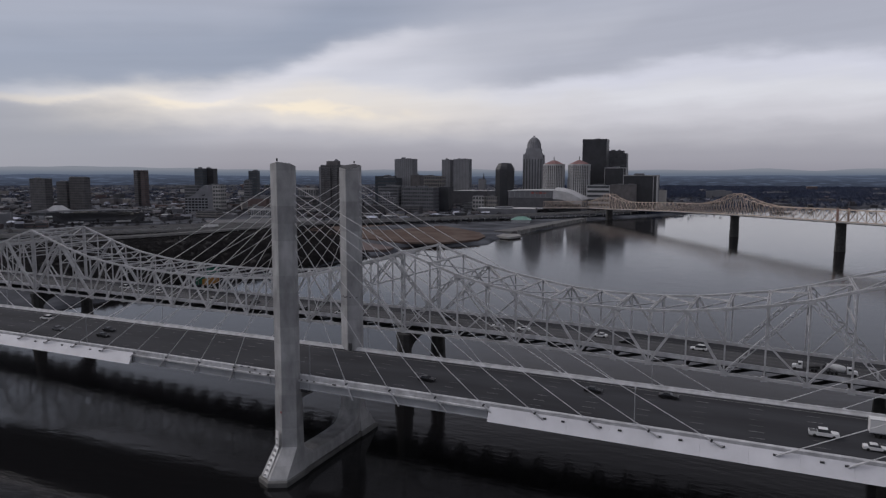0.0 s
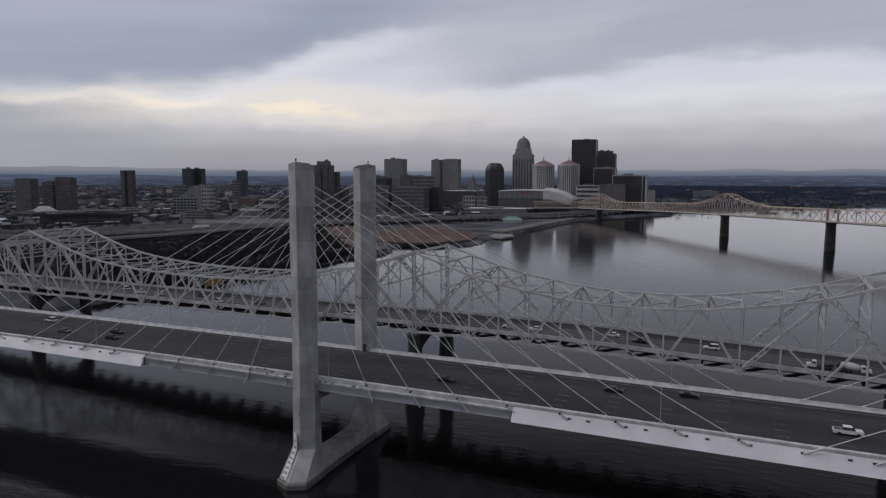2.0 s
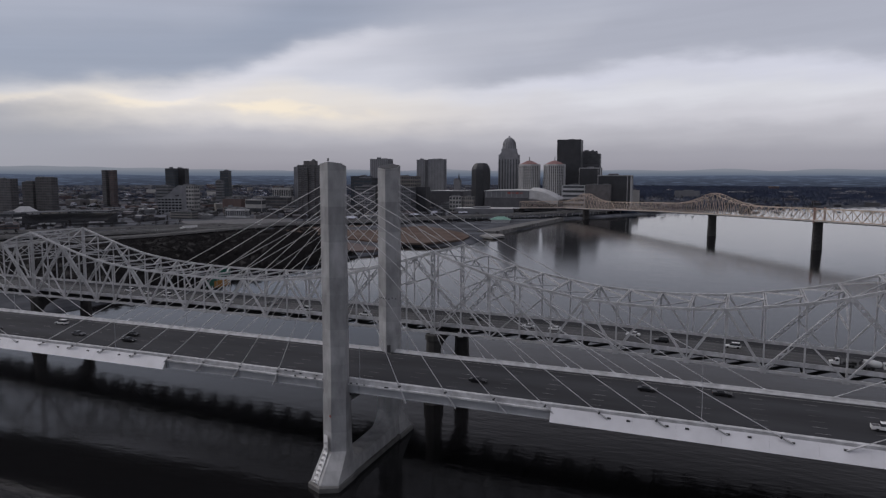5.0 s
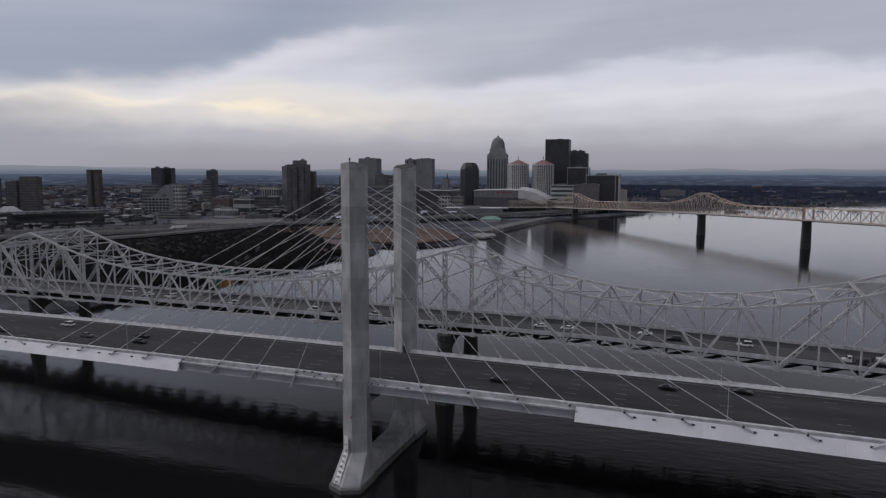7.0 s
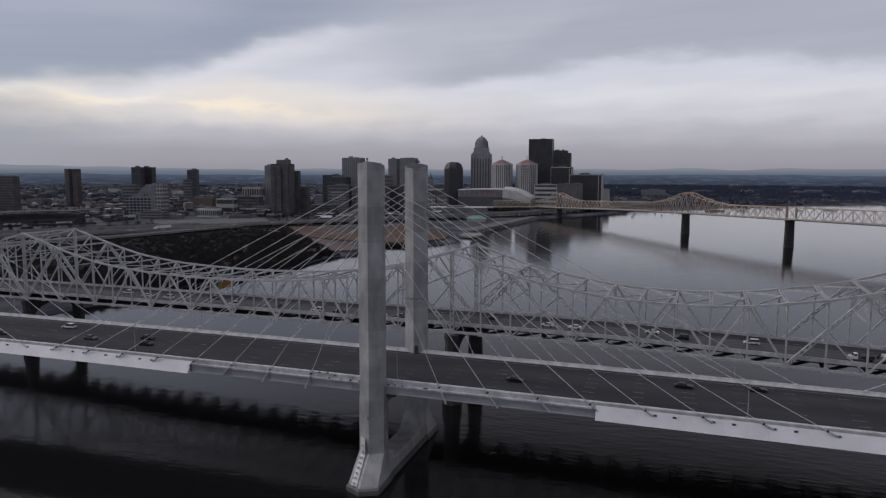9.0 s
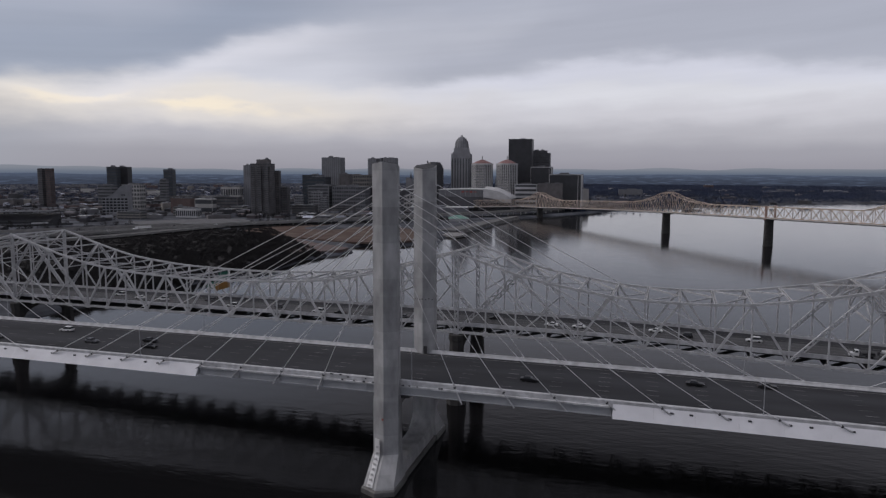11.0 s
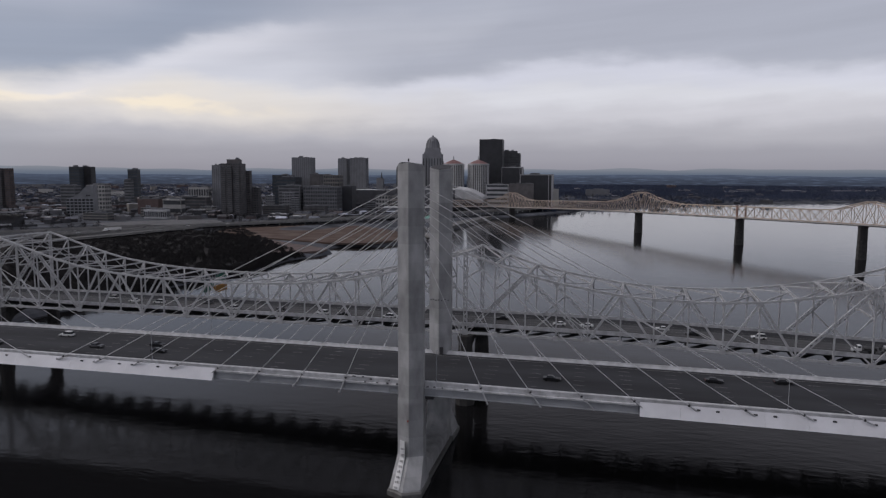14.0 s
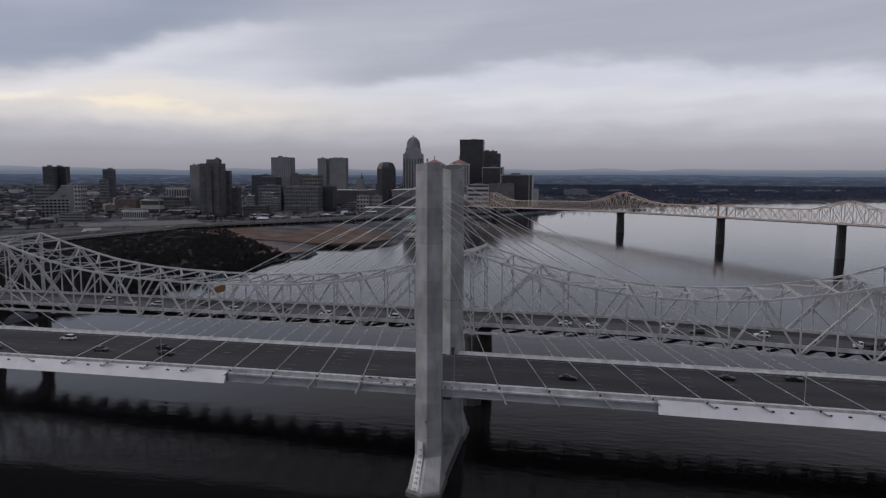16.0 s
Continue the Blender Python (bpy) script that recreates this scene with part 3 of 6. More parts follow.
XS = [-330 + 6 * i for i in range(111)]
stayed = thing("cable_stayed_bridge", "pale grey concrete cable-stayed highway bridge over a river", "bridge")
sweep_part("roadway", [(2.6, 0), (33.2, 0), (33.2, -0.35), (2.6, -0.35)], XS, deck_z, ASPHALT, stayed, "dark asphalt roadway")
sweep_part("slab_underside", [(3.2, -0.36), (32.6, -0.36), (32.2, -1.0), (3.6, -1.0)], XS, deck_z, GIRDER, stayed)
for mirror in (False, True):
    def side(profile):
        return [(2 * Y_MID - y, z) for y, z in profile] if mirror else profile
    sweep_part("parapet", side([(1.9, -0.45), (1.9, 0.80), (2.12, 1.02), (2.45, 1.02), (2.6, 0.6), (2.95, 0.1), (2.95, -0.45)]), XS, deck_z, PARAPET, stayed, "pale concrete traffic barrier")
    sweep_part("slab_edge", side([(1.88, -0.85), (1.88, -0.47), (3.0, -0.47), (3.0, -0.85)]), XS, deck_z, PARAPET, stayed)
    for x0, x1 in ((-330, -HALF_SPAN + 57.6), (-57.6, 57.6), (HALF_SPAN - 57.6, 330)):
        sweep_part("slab_ledge", side([(1.25, -0.85), (1.25, -0.44), (1.875, -0.40), (1.875, -0.85)]), [x0 + (x1 - x0) * i / 20 for i in range(21)], deck_z, PARAPET, stayed)
    sweep_part("edge_girder", side([(1.75, -2.75), (1.75, -0.86), (2.15, -0.86), (2.15, -2.75)]), XS, deck_z, GIRDER, stayed, "grey steel edge girder")
    sweep_part("girder_flange", side([(1.35, -2.9), (1.35, -2.75), (2.55, -2.75), (2.55, -2.9)]), XS, deck_z, GIRDER, stayed)
    for x0, x1 in ((-HALF_SPAN + 57.7, -57.7), (57.7, HALF_SPAN - 57.7)):
        n = 12
        xs = [x0 + (x1 - x0) * i / n for i in range(n + 1)]
        for a, b in zip(xs, xs[1:]):
            sweep_part("fairing_panel", side([(1.87, 0.02), (1.84, 0.10), (-0.05, -2.93), (-0.12, -2.98), (0.1, -3.08), (1.22, -3.02), (1.22, -1.0)]), (a + 0.012, b - 0.012), deck_z, FAIRING, stayed, "smooth whitish metal fairing panel")
    sweep_part("edge_line", side([(4.6, 0.012), (4.6, 0.02), (4.78, 0.02), (4.78, 0.012)]), XS, deck_z, LINE, stayed)

DASH = mesh_from("lane_dash", [(-1.5, -0.075, 0), (1.5, -0.075, 0), (1.5, 0.075, 0), (-1.5, 0.075, 0), (-1.5, -0.075, -0.012), (1.5, -0.075, -0.012), (1.5, 0.075, -0.012), (-1.5, 0.075, -0.012)],
                 [(0, 1, 2, 3), (0, 4, 5, 1), (1, 5, 6, 2), (2, 6, 7, 3), (3, 7, 4, 0)], FAINT_LINE)
for lane in range(6):
    for i in range(-14, 13):
        x = 6.1 + 12.2 * i
        piece("lane_dash", DASH, pose(x, 7.6 + 4.0 * lane, deck_z(x) + 0.02, 0, 0.37 + 0.0023 * x, 0), stayed)
# stiffeners and floor beam ends on the girder's open stretch, drains on the fairing
STIFF = unit_box(GIRDER, "stiffener")
for i in range(-9, 10):
    x = 6.35 * i
    if abs(x) > 4.5 and i % 2:
        piece("stiffener", STIFF, Matrix.Translation((x, 1.64, deck_z(x) - 2.76)) @ Matrix.Diagonal((0.16, 0.30, 1.88, 1)), stayed)
SLOT = unit_box(DARK_STEEL, "drain_slot")

CABLE_X = [18.5 + 12.7 * i for i in range(8)]
CABLE_Z = [62.4, 65.9, 68.9, 71.0, 73.0, 74.8, 76.7, 79.0]
for side_x in (-1, 1):
    for x in CABLE_X[4:]:
        for far in ((2.0, 6.3) if x < 100 else (2.0,)):
            for cx in (side_x * (x + far), side_x * (HALF_SPAN - x - far)):
                for y in (1.34, 2 * Y_MID - 1.34):
                    piece("drain_slot", SLOT, Matrix.Translation((cx, y, deck_z(cx) - 0.82)) @ Matrix.Diagonal((0.8, 0.34, 0.36, 1)), stayed, "dark drain opening")

ROD = unit_tube(CABLE, 8, "stay_cable")
PIPE = unit_tube(PARAPET, 8, "anchor_pipe")
CLAMP = unit_box(DARK_STEEL, "cable_clamp")


def leg_ring(z, front, corner, back, nose_back, half, slope=0.0):
    """A six-sided section with a nose front and back; slope tips it down towards the road."""
    pts = [(0, front), (half, corner), (half, back), (0, nose_back), (-half, back), (-half, corner)]
    return [(x, y, z - slope * (y - front)) for x, y in pts]


def build_tower():
    tower = thing("tower", "", "")
    tower.parent = stayed
    for mirror in (False, True):
        rings = [leg_ring(1.2, -8.1, -6.0, 3.2, 4.2, 4.3), leg_ring(2.0, -7.7, -5.7, 3.0, 4.0, 4.1), leg_ring(8.6, -2.0, -0.2, 3.0, 4.0, 3.5), leg_ring(22.5, -1.9, -0.1, 2.6, 4.1, 3.5),
                 leg_ring(24.0, -1.7, 0.0, 2.1, 3.9, 3.36), leg_ring(60.0, -1.7, 0.0, 2.1, 3.9, 3.34), leg_ring(85.0, -1.7, 0.0, 2.1, 3.9, 3.30, 0.30)]
        # raised dark plate whose colour stands for shade in a hollow top
        top_plate = [leg_ring(84.7, -1.45, 0.06, 2.04, 3.7, 3.05, 0.30), leg_ring(85.05, -1.45, 0.06, 2.04, 3.7, 3.05, 0.30)]
        foot = [leg_ring(-3, -8.7, -6.4, 3.4, 4.4, 4.6), leg_ring(1.2, -8.7, -6.4, 3.4, 4.4, 4.6), leg_ring(1.6, -8.3, -6.1, 3.2, 4.2, 4.4)]
        if mirror:
            rings, foot, top_plate = ([[(-x, 2 * Y_MID - y, z) for x, y, z in r] for r in s] for s in (rings, foot, top_plate))
        leg = loft_part("leg", rings, CONCRETE, tower, "pale board-marked concrete tower leg")
        loft_part("shade_plate", top_plate, DARK_STEEL, tower, "dark plate drawn as the shade of a hollow top")
        loft_part("footing", foot, CONCRETE_WET, tower, "wet-stained concrete foot at the waterline")
        # sockets where the cables enter, and small fittings
        ys = (lambda y: 2 * Y_MID - y) if mirror else (lambda y: y)
        for z in CABLE_Z:
            for s in (-1, 1):
                m = span((s * 3.1, ys(1.3), z + 0.15), (s * 3.9, ys(1.3), z - 0.48), 0.38, 0.38)
                piece("cable_socket", PIPE, m, leg)
        box_part("bearing", (3.2, min(ys(2.2), ys(3.6)), 23.2), (5.6, max(ys(2.2), ys(3.6)), 24.0), DARK_STEEL, tower, "dark bearing bracket under the deck")
        box_part("aircraft_light", (-0.15, min(ys(-1.5), ys(-1.2)), 85.2), (0.15, max(ys(-1.5), ys(-1.2)), 85.9), DARK_STEEL, tower, "small warning light")
        box_part("access_door", (0.4, min(ys(3.5), ys(4.05)), 27.4), (1.3, max(ys(3.5), ys(4.05)), 29.6), DARK_STEEL, tower, "dark access door")
        for i in range(7):
            box_part("tie_hole", (-2.9 + 0.9 * i, min(ys(2.2), ys(2.6 + 0.55 * (3 - abs(3 - i)))) , 43.8 + 0.25 * (i % 2)), (-2.6 + 0.9 * i, max(ys(2.2), ys(2.6 + 0.55 * (3 - abs(3 - i)))), 44.1 + 0.25 * (i % 2)), DARK_STEEL, tower)
    crest = [(3.0, 9.2), (4.2, 7.6), (5.8, 6.0), (8.0, 5.0), (12.0, 4.6)]
    crest += [(Y_MID, 4.5)] + [(2 * Y_MID - y, z) for y, z in crest[::-1]]
    loft_part("pier_wall", [[(-3.45, y, -3), (-3.45, y, z - 1.1), (-2.9, y, z - 0.3), (-1.6, y, z), (1.6, y, z), (2.9, y, z - 0.3), (3.45, y, z - 1.1), (3.45, y, -3)] for y, z in crest], CONCRETE, tower, "low concrete wall sagging between the legs")
    box_part("wall_footing", (-4.2, 3.4, -3), (4.2, 2 * Y_MID - 3.4, 1.25), CONCRETE_WET, tower)
    box_part("cross_beam", (-2.6, 3.0, 21.0), (2.6, 2 * Y_MID - 3.0, 24.0), CONCRETE, tower)
    # the water gauge on the nose: a white board with worn marks
    bm = bmesh.new()
    q = [bm.verts.new(p) for p in ((-2.9, -6.64, 1.9), (-1.05, -7.27, 1.9), (-0.95, -2.2, 8.2), (-2.5, -1.4, 8.2), (-2.5, -1.3, 12.9), (-0.95, -2.15, 12.9))]
    for f in ((0, 1, 2, 3), (3, 2, 5, 4)):
        bm.faces.new([q[i] for i in f])
    bmesh.ops.translate(bm, verts=bm.verts, vec=(-0.08, -0.14, 0.06))
    bmesh.ops.solidify(bm, geom=bm.faces[:], thickness=0.05)
    part("water_gauge", bm, GAUGE_WHITE, tower, "white river gauge board with dark marks")
    rg = random.Random(4)
    for i in range(8):
        f = i / 6.0
        y, z = (-6.98 + 5.0 * f, 2.36 + 6.2 * f) if f < 1 else (-1.98, 8.9 + 1.7 * (i - 6))
        for j in range(2):
            u = 0.42 * j + rg.uniform(-0.06, 0.06)
            box_part("gauge_mark", (-2.4 + 0.35 * min(f, 1) + u, y - 0.30, z), (-2.12 + 0.35 * min(f, 1) + u, y - 0.08, z + rg.uniform(0.45, 0.7)), GAUGE_MARK, tower)
    # pipes, junction boxes and clips on the slab's edge beside the leg
    rf = random.Random(21)
    for i in range(16):
        x = rf.choice((-1, 1)) * rf.uniform(3.9, 17.5)
        wide, tall = rf.uniform(0.2, 0.6), rf.uniform(0.15, 0.4)
        z = deck_z(x) + rf.choice((-0.45, -0.4, 0.3, 0.75))
        y = 1.3 if z < deck_z(x) else 1.72
        box_part("junction_box", (x - wide / 2, y - 0.12, z), (x + wide / 2, y + 0.2, z + tall), DARK_STEEL, tower)
    box_part("navigation_light", (-0.45, -2.05, 18.05), (0.0, -1.75, 18.5), GAUGE_RED, tower, "small dull red navigation light")
    for side_x in (-1, 1):
        for x, z in zip(CABLE_X, CABLE_Z):
            for y, yo in ((Y_NEAR, -0.25), (Y_FAR, 0.25)):
                top, foot = Vector((side_x * 3.2, y, z)), Vector((side_x * x, y, deck_z(side_x * x) + 0.2))
                way = (foot - top).normalized()
                piece("stay_cable", ROD, span(top, foot, 0.18, 0.18), stayed, "taut pale stay cable")
                tip = foot + way * (4.3 if x < 57 else 2.1)
                piece("anchor_pipe", PIPE, span(foot - way * 1.6, tip, 0.42, 0.42), stayed, "grey cable anchor pipe")
                piece("cable_clamp", CLAMP, span(foot - way * 0.5, foot - way * 0.1, 0.55, 0.55), stayed)
    return tower


middle = build_tower()
for n in (-1, 1):      # the next towers along, to which the outer cables run
    other = copy_thing(middle, Matrix.Translation((n * HALF_SPAN, 0, 0)))
    other.parent = stayed
    for x, z in zip(CABLE_X, CABLE_Z):
        for y in (Y_NEAR, Y_FAR):
            for s in (-n,):
                foot = Vector((n * HALF_SPAN + s * x, y, deck_z(n * HALF_SPAN + s * x) + 0.2))
                top = Vector((n * HALF_SPAN + s * 3.2, y, z))
                piece("stay_cable", ROD, span(top, foot, 0.19, 0.19), stayed)
                way = (foot - top).normalized()
                piece("anchor_pipe", PIPE, span(foot - way * 1.6, foot + way * 2.1, 0.42, 0.42), stayed)
# slim lamp posts on the near barrier
POST = unit_tube(GIRDER, 6, "lamp_pole")
for x in (6.4, 91.2, -78.0, -162.0):
    for y in (2.3, 2 * Y_MID - 2.3):
        z = deck_z(x) + 1.02
        post = thing("deck_lamp_post", "slim grey lamp post standing on the bridge barrier", "lamp post", "lamp posts on the bridge", at=(x, y, z))
        piece("pole", POST, span((0, 0, 0), (0, 0, 8.0), 0.16, 0.16), post)
        box_part("lamp_head", (-0.12, -0.2 if y > 10 else -0.1, 8.0), (0.12, 0.1 if y > 10 else 0.9, 8.15), GIRDER, post)
        box_part("base_plate", (-0.25, -0.25, -0.05), (0.25, 0.25, 0.08), GIRDER, post)

# ---- the old cantilever truss bridge behind it ----
SKEW, K_X, K_Y, K_W = -0.0515, 1.3, 67.6, 27.8
K_RIGHT, K_LEFT = 10.67, 10.47
truss = thing("cantilever_truss_bridge", "grey painted steel cantilever truss bridge on dark stone piers", "bridge")
RISE_SIDE = [54.6, 51.1, 47.7, 45.3, 43.6, 42.0, 41.3, 41.1]
RISE_MAIN = [54.3, 51.4, 48.4, 45.7, 43.4, 42.0, 40.9, 40.2, 39.8, 39.5, 39.4]


def k_along(k):
    return k * (K_RIGHT if k > 0 else K_LEFT)


def k_top(k):
    if k >= 0:
        j = min(k % 14, 14 - k % 14)
        return RISE_SIDE[j] - 0.4 * (k // 14)
    if k >= -20:
        return RISE_MAIN[min(-k, 20 + k)]
    j = (-20 - k) % 14
    return RISE_SIDE[min(j, 14 - j)] + 0.6


def k_bottom(k):
    x = k_along(k)
    return 26.1 - 0.027 * max(0.0, x - 55) - 0.0085 * max(0.0, -x)


def k_point(k, across, z):
    s = k_along(k)
    return Vector((K_X + s * math.cos(SKEW) - across * math.sin(SKEW), K_Y + s * math.sin(SKEW) + across * math.cos(SKEW), z))


BAR, LACED, WIDE = unit_box(TRUSS, "truss_bar"), unit_laced(TRUSS, 21), unit_laced(TRUSS, 15, "wide_laced_bar", 0.15)
SHADE_BAR = unit_box(SHADED_STEEL, "shade_bar")
K0, K1 = -34, 20
ACROSS = (0, 1, 0)
for a in (0.0, K_W):
    B = {k: k_point(k, a, k_bottom(k)) for k in range(K0, K1 + 1)}
    T = {k: k_point(k, a, k_top(k)) for k in range(K0, K1 + 1)}
    M = {k: k_point(k, a, 0.5 * (k_top(k) + k_bottom(k))) for k in range(K0, K1 + 1)}
    for k in range(K0, K1):
        piece("top_chord", BAR, span(T[k], T[k + 1], 0.74, 0.66, ACROSS), truss)
        piece("bottom_chord", BAR, span(B[k], B[k + 1], 0.85, 0.62, ACROSS), truss)
    for k in range(K0, K1 + 1):
        pier = k in (0, -20, 14, -34)
        piece("post", BAR if not pier else WIDE, span(B[k], T[k], 1.35 if pier else 0.46, 0.5 if not pier else 0.9, ACROSS), truss)
        piece("gusset", BAR, span(B[k] - Vector((0.9, 0, 0)), B[k] + Vector((0.9, 0, 0)), 1.5, 0.7, ACROSS), truss)
        piece("gusset", BAR, span(T[k] - Vector((0.7, 0, 0.1)), T[k] + Vector((0.7, 0, -0.1)), 1.1, 0.7, ACROSS), truss)

    def diagonal(p, q, w=0.72, laced=False):
        piece("diagonal", WIDE if laced else BAR, span(p, q, w, 0.8 if laced else 0.55, ACROSS), truss)

    for start, end in ((0, 14), (-20, -34), (14, 20)):
        step = 1 if end > start else -1
        n = abs(end - start)
        at = lambda d, row: row[start + step * d]
        diagonal(at(0, B), at(2, T), 1.45, True), diagonal(at(2, T), at(4, B), 1.2, True)
        diagonal(at(1, M), at(2, B), 0.5), diagonal(at(2, B), at(3, M), 0.5)
        if n == 14:
            for d in range(4, 10):
                diagonal(at(d, B if d % 2 == 0 else T), at(d + 1, T if d % 2 == 0 else B))
            diagonal(at(10, B), at(12, T), 1.2, True), diagonal(at(12, T), at(14, B), 1.45, True)
            diagonal(at(11, M), at(12, B), 0.5), diagonal(at(12, B), at(13, M), 0.5)
    for start, step in ((0, -1), (-20, 1)):
        at = lambda d, row: row[start + step * d]
        diagonal(at(0, B), at(2, T), 1.45, True), diagonal(at(2, T), at(4, B), 1.2, True)
        diagonal(at(1, M), at(2, B), 0.5), diagonal(at(2, B), at(3, M), 0.5)
        diagonal(at(4, B), at(5, T)), diagonal(at(5, B), at(6, T))
        for d in range(6, 10):
            diagonal(at(d, T if d % 2 == 0 else B), at(d + 1, B if d % 2 == 0 else T))
# bracing between the two trusses: struts, K braces overhead, sway frames, portals
for k in range(K0, K1 + 1):
    z = k_top(k)
    near, far, mid = (k_point(k, a, z) for a in (0, K_W, K_W / 2))
    piece("top_strut", LACED, span(near, far, 0.85, 0.5), truss)
    # dark bar added inside the strut as the shade seen through its lacing
    piece("strut_shade", SHADE_BAR, span(near, far, 0.46, 0.30), truss)
    if k < K1:
        mid2 = k_point(k + 1, K_W / 2, k_top(k + 1))
        piece("top_lateral", LACED, span(near, mid2, 0.52, 0.34), truss)
        piece("top_lateral", LACED, span(far, mid2, 0.52, 0.34), truss)
    drop = 9.0 if z > 47 else 5.0
    low_n, low_f, low_m = (k_point(k, a, z - drop) for a in (0.2, K_W - 0.2, K_W / 2))
    if z > 47:
        piece("sway_strut", LACED, span(low_n, low_f, 0.5, 0.4), truss)
        piece("sway_brace", LACED, span(low_n, mid, 0.4, 0.3), truss)
        piece("sway_brace", LACED, span(low_f, mid, 0.4, 0.3), truss)
    else:
        q1, q3 = (k_point(k, a, z) for a in (K_W * 0.22, K_W * 0.78))
        piece("sway_brace", LACED, span(low_n, q1, 0.32, 0.26), truss)
        piece("sway_brace", LACED, span(low_f, q3, 0.32, 0.26), truss)
    # floor beams and bottom laterals, the deck's shade put into their near-black colour
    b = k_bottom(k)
    piece("floor_beam", SHADE_BAR, span(k_point(k, 0.3, b + 0.6), k_point(k, K_W - 0.3, b + 0.6), 0.6, 2.6), truss, "")
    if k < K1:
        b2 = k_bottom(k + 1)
        piece("bottom_lateral", SHADE_BAR, span(k_point(k, 0.3, b - 0.1), k_point(k + 1, K_W / 2, b2 - 0.1), 1.0, 0.7), truss)
        piece("bottom_lateral", SHADE_BAR, span(k_point(k, K_W - 0.3, b - 0.1), k_point(k + 1, K_W / 2, b2 - 0.1), 1.0, 0.7), truss)


def k_sweep(name, profile, mat, label=""):
    rings = []
    for k in range(K0, K1 + 1):
        rings.append([tuple(k_point(k, a, k_bottom(k) + z)) for a, z in profile])
    return loft_part(name, rings, mat, truss, label)


k_sweep("roadway", [(1.4, 2.3), (K_W - 1.4, 2.3), (K_W - 1.4, 1.95), (1.4, 1.95)], OLD_ROAD, "worn grey pavement")
# strip that makes the far lanes darker than the rest
k_sweep("dark_lanes", [(18.6, 2.302), (26.1, 2.302), (26.1, 2.312), (18.6, 2.312)], ASPHALT, "darker far lanes")
for a in (1.2, K_W - 1.6):
    k_sweep("barrier", [(a, 2.0), (a, 3.35), (a + 0.35, 3.35), (a + 0.4, 2.0)], PARAPET, "pale concrete barrier")
for a in (5.2, 9.0, 12.9, 16.8, 20.6):
    k_sweep("lane_line", [(a, 2.315), (a, 2.325), (a + 0.12, 2.325), (a + 0.12, 2.315)], LINE)
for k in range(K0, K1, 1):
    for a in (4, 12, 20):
        piece("stringer", SHADE_BAR, span(k_point(k, a, k_bottom(k) + 1.45), k_point(k + 1, a, k_bottom(k + 1) + 1.45), 0.3, 0.9), truss)


def k_pier(k):
    """Two tapered shafts on one base, joined by an arched head."""
    p = thing("pier", "", "")
    p.parent = truss
    zt = k_bottom(k) - 0.9
    for a in (0.5, K_W - 0.5):
        rings = []
        for z, h in ((-4, 3.4), (6, 3.2), (6.3, 2.9), (zt - 2.2, 2.3), (zt - 2.0, 2.7), (zt, 2.7)):
            c = k_point(k, a, z)
            rings.append([(c.x + h * math.cos(radians(45 * i + 22.5)) * 1.08, c.y + h * math.sin(radians(45 * i + 22.5)) * 1.08, z) for i in range(8)])
        loft_part("shaft", rings, STONE, p, "dark weathered stone shaft")
    bm = bmesh.new()
    rows = []
    for i in range(13):
        f = i / 12
        a = 2.0 + (K_W - 4.0) * f
        under = zt - 7.5 + 5.2 * math.sin(math.pi * f) ** 0.6
        rows.append([tuple(k_point(k, a, z) + Vector((s * 1.6, 0, 0))) for s, z in ((-1, under), (1, under), (1, zt - 0.3), (-1, zt - 0.3))])
    add_loft(bm, rows)
    part("arch_head", bm, STONE, p, "dark stone arch between the shafts")
    return p


for k in (0, -20, 14, -34):
    k_pier(k)
# overhead signs on the truss
for k, mat, a, z, half in ((-11.4, SIGN_GREEN, 21.5, 33.0, 4.0), (-10.8, SIGN_ORANGE, 20.5, 33.4, 5.4), (-10.9, SIGN_GREEN, 23.0, 37.6, 4.0)):
    sign = thing("overhead_sign", "large green road sign hung inside the truss" if mat is SIGN_GREEN else "wide orange road sign hung inside the truss", "road sign", at=k_point(k, a, z))
    box_part("panel", (-0.08, -half, -1.5), (0.08, half, 1.5), mat, sign)
    for y in (-0.7 * half, 0.7 * half):
        box_part("hanger", (0.08, y - 0.08, -1.6), (0.2, y + 0.08, 39.8 - z), GIRDER, sign)
    for j in range(3):
        box_part("text_bar", (-0.11, -0.75 * half, 0.8 - 0.8 * j), (-0.08, (0.6 - 0.2 * j) * half, 1.05 - 0.8 * j), LINE, sign)

# ---- the yellow truss bridge downstream ----
C_A, C_DIR = Vector((102.0, 825.0)), Vector((0.5926, -0.8055))
C_BEND = -448.0
yellow = thing("yellow_truss_bridge", "old yellow-painted steel truss bridge on tall dark stone piers", "bridge")


def c_point(s, across, z):
    n = Vector((-C_DIR.y, C_DIR.x))
    p = C_A + C_DIR * s + n * across
    if s < C_BEND:      # the last spans swing along the bank
        p = C_A + C_DIR * C_BEND + Vector((0.995, -0.10)) * (s - C_BEND) + Vector((0.10, 0.995)) * across
    return Vector((p.x, p.y, z))


def c_bottom(s):
    return float(np.interp(s, (-800, -614, -380, -140, -9, 170, 327, 460), (10.5, 13.0, 18.6, 26.2, 29.0, 31.6, 33.9, 35.0)))


def c_top(s):
    high = float(np.interp(min(abs(s + 376), abs(s + 8)), (0, 7, 24, 48, 76, 400), (28.5, 27.8, 22.2, 17.0, 13.6, 13.0)))
    last = float(np.interp(abs(s - 325), (0, 8, 20, 34, 60), (23.0, 21.5, 17.5, 14.2, 13.0)))
    return c_bottom(s) + max(high, last)


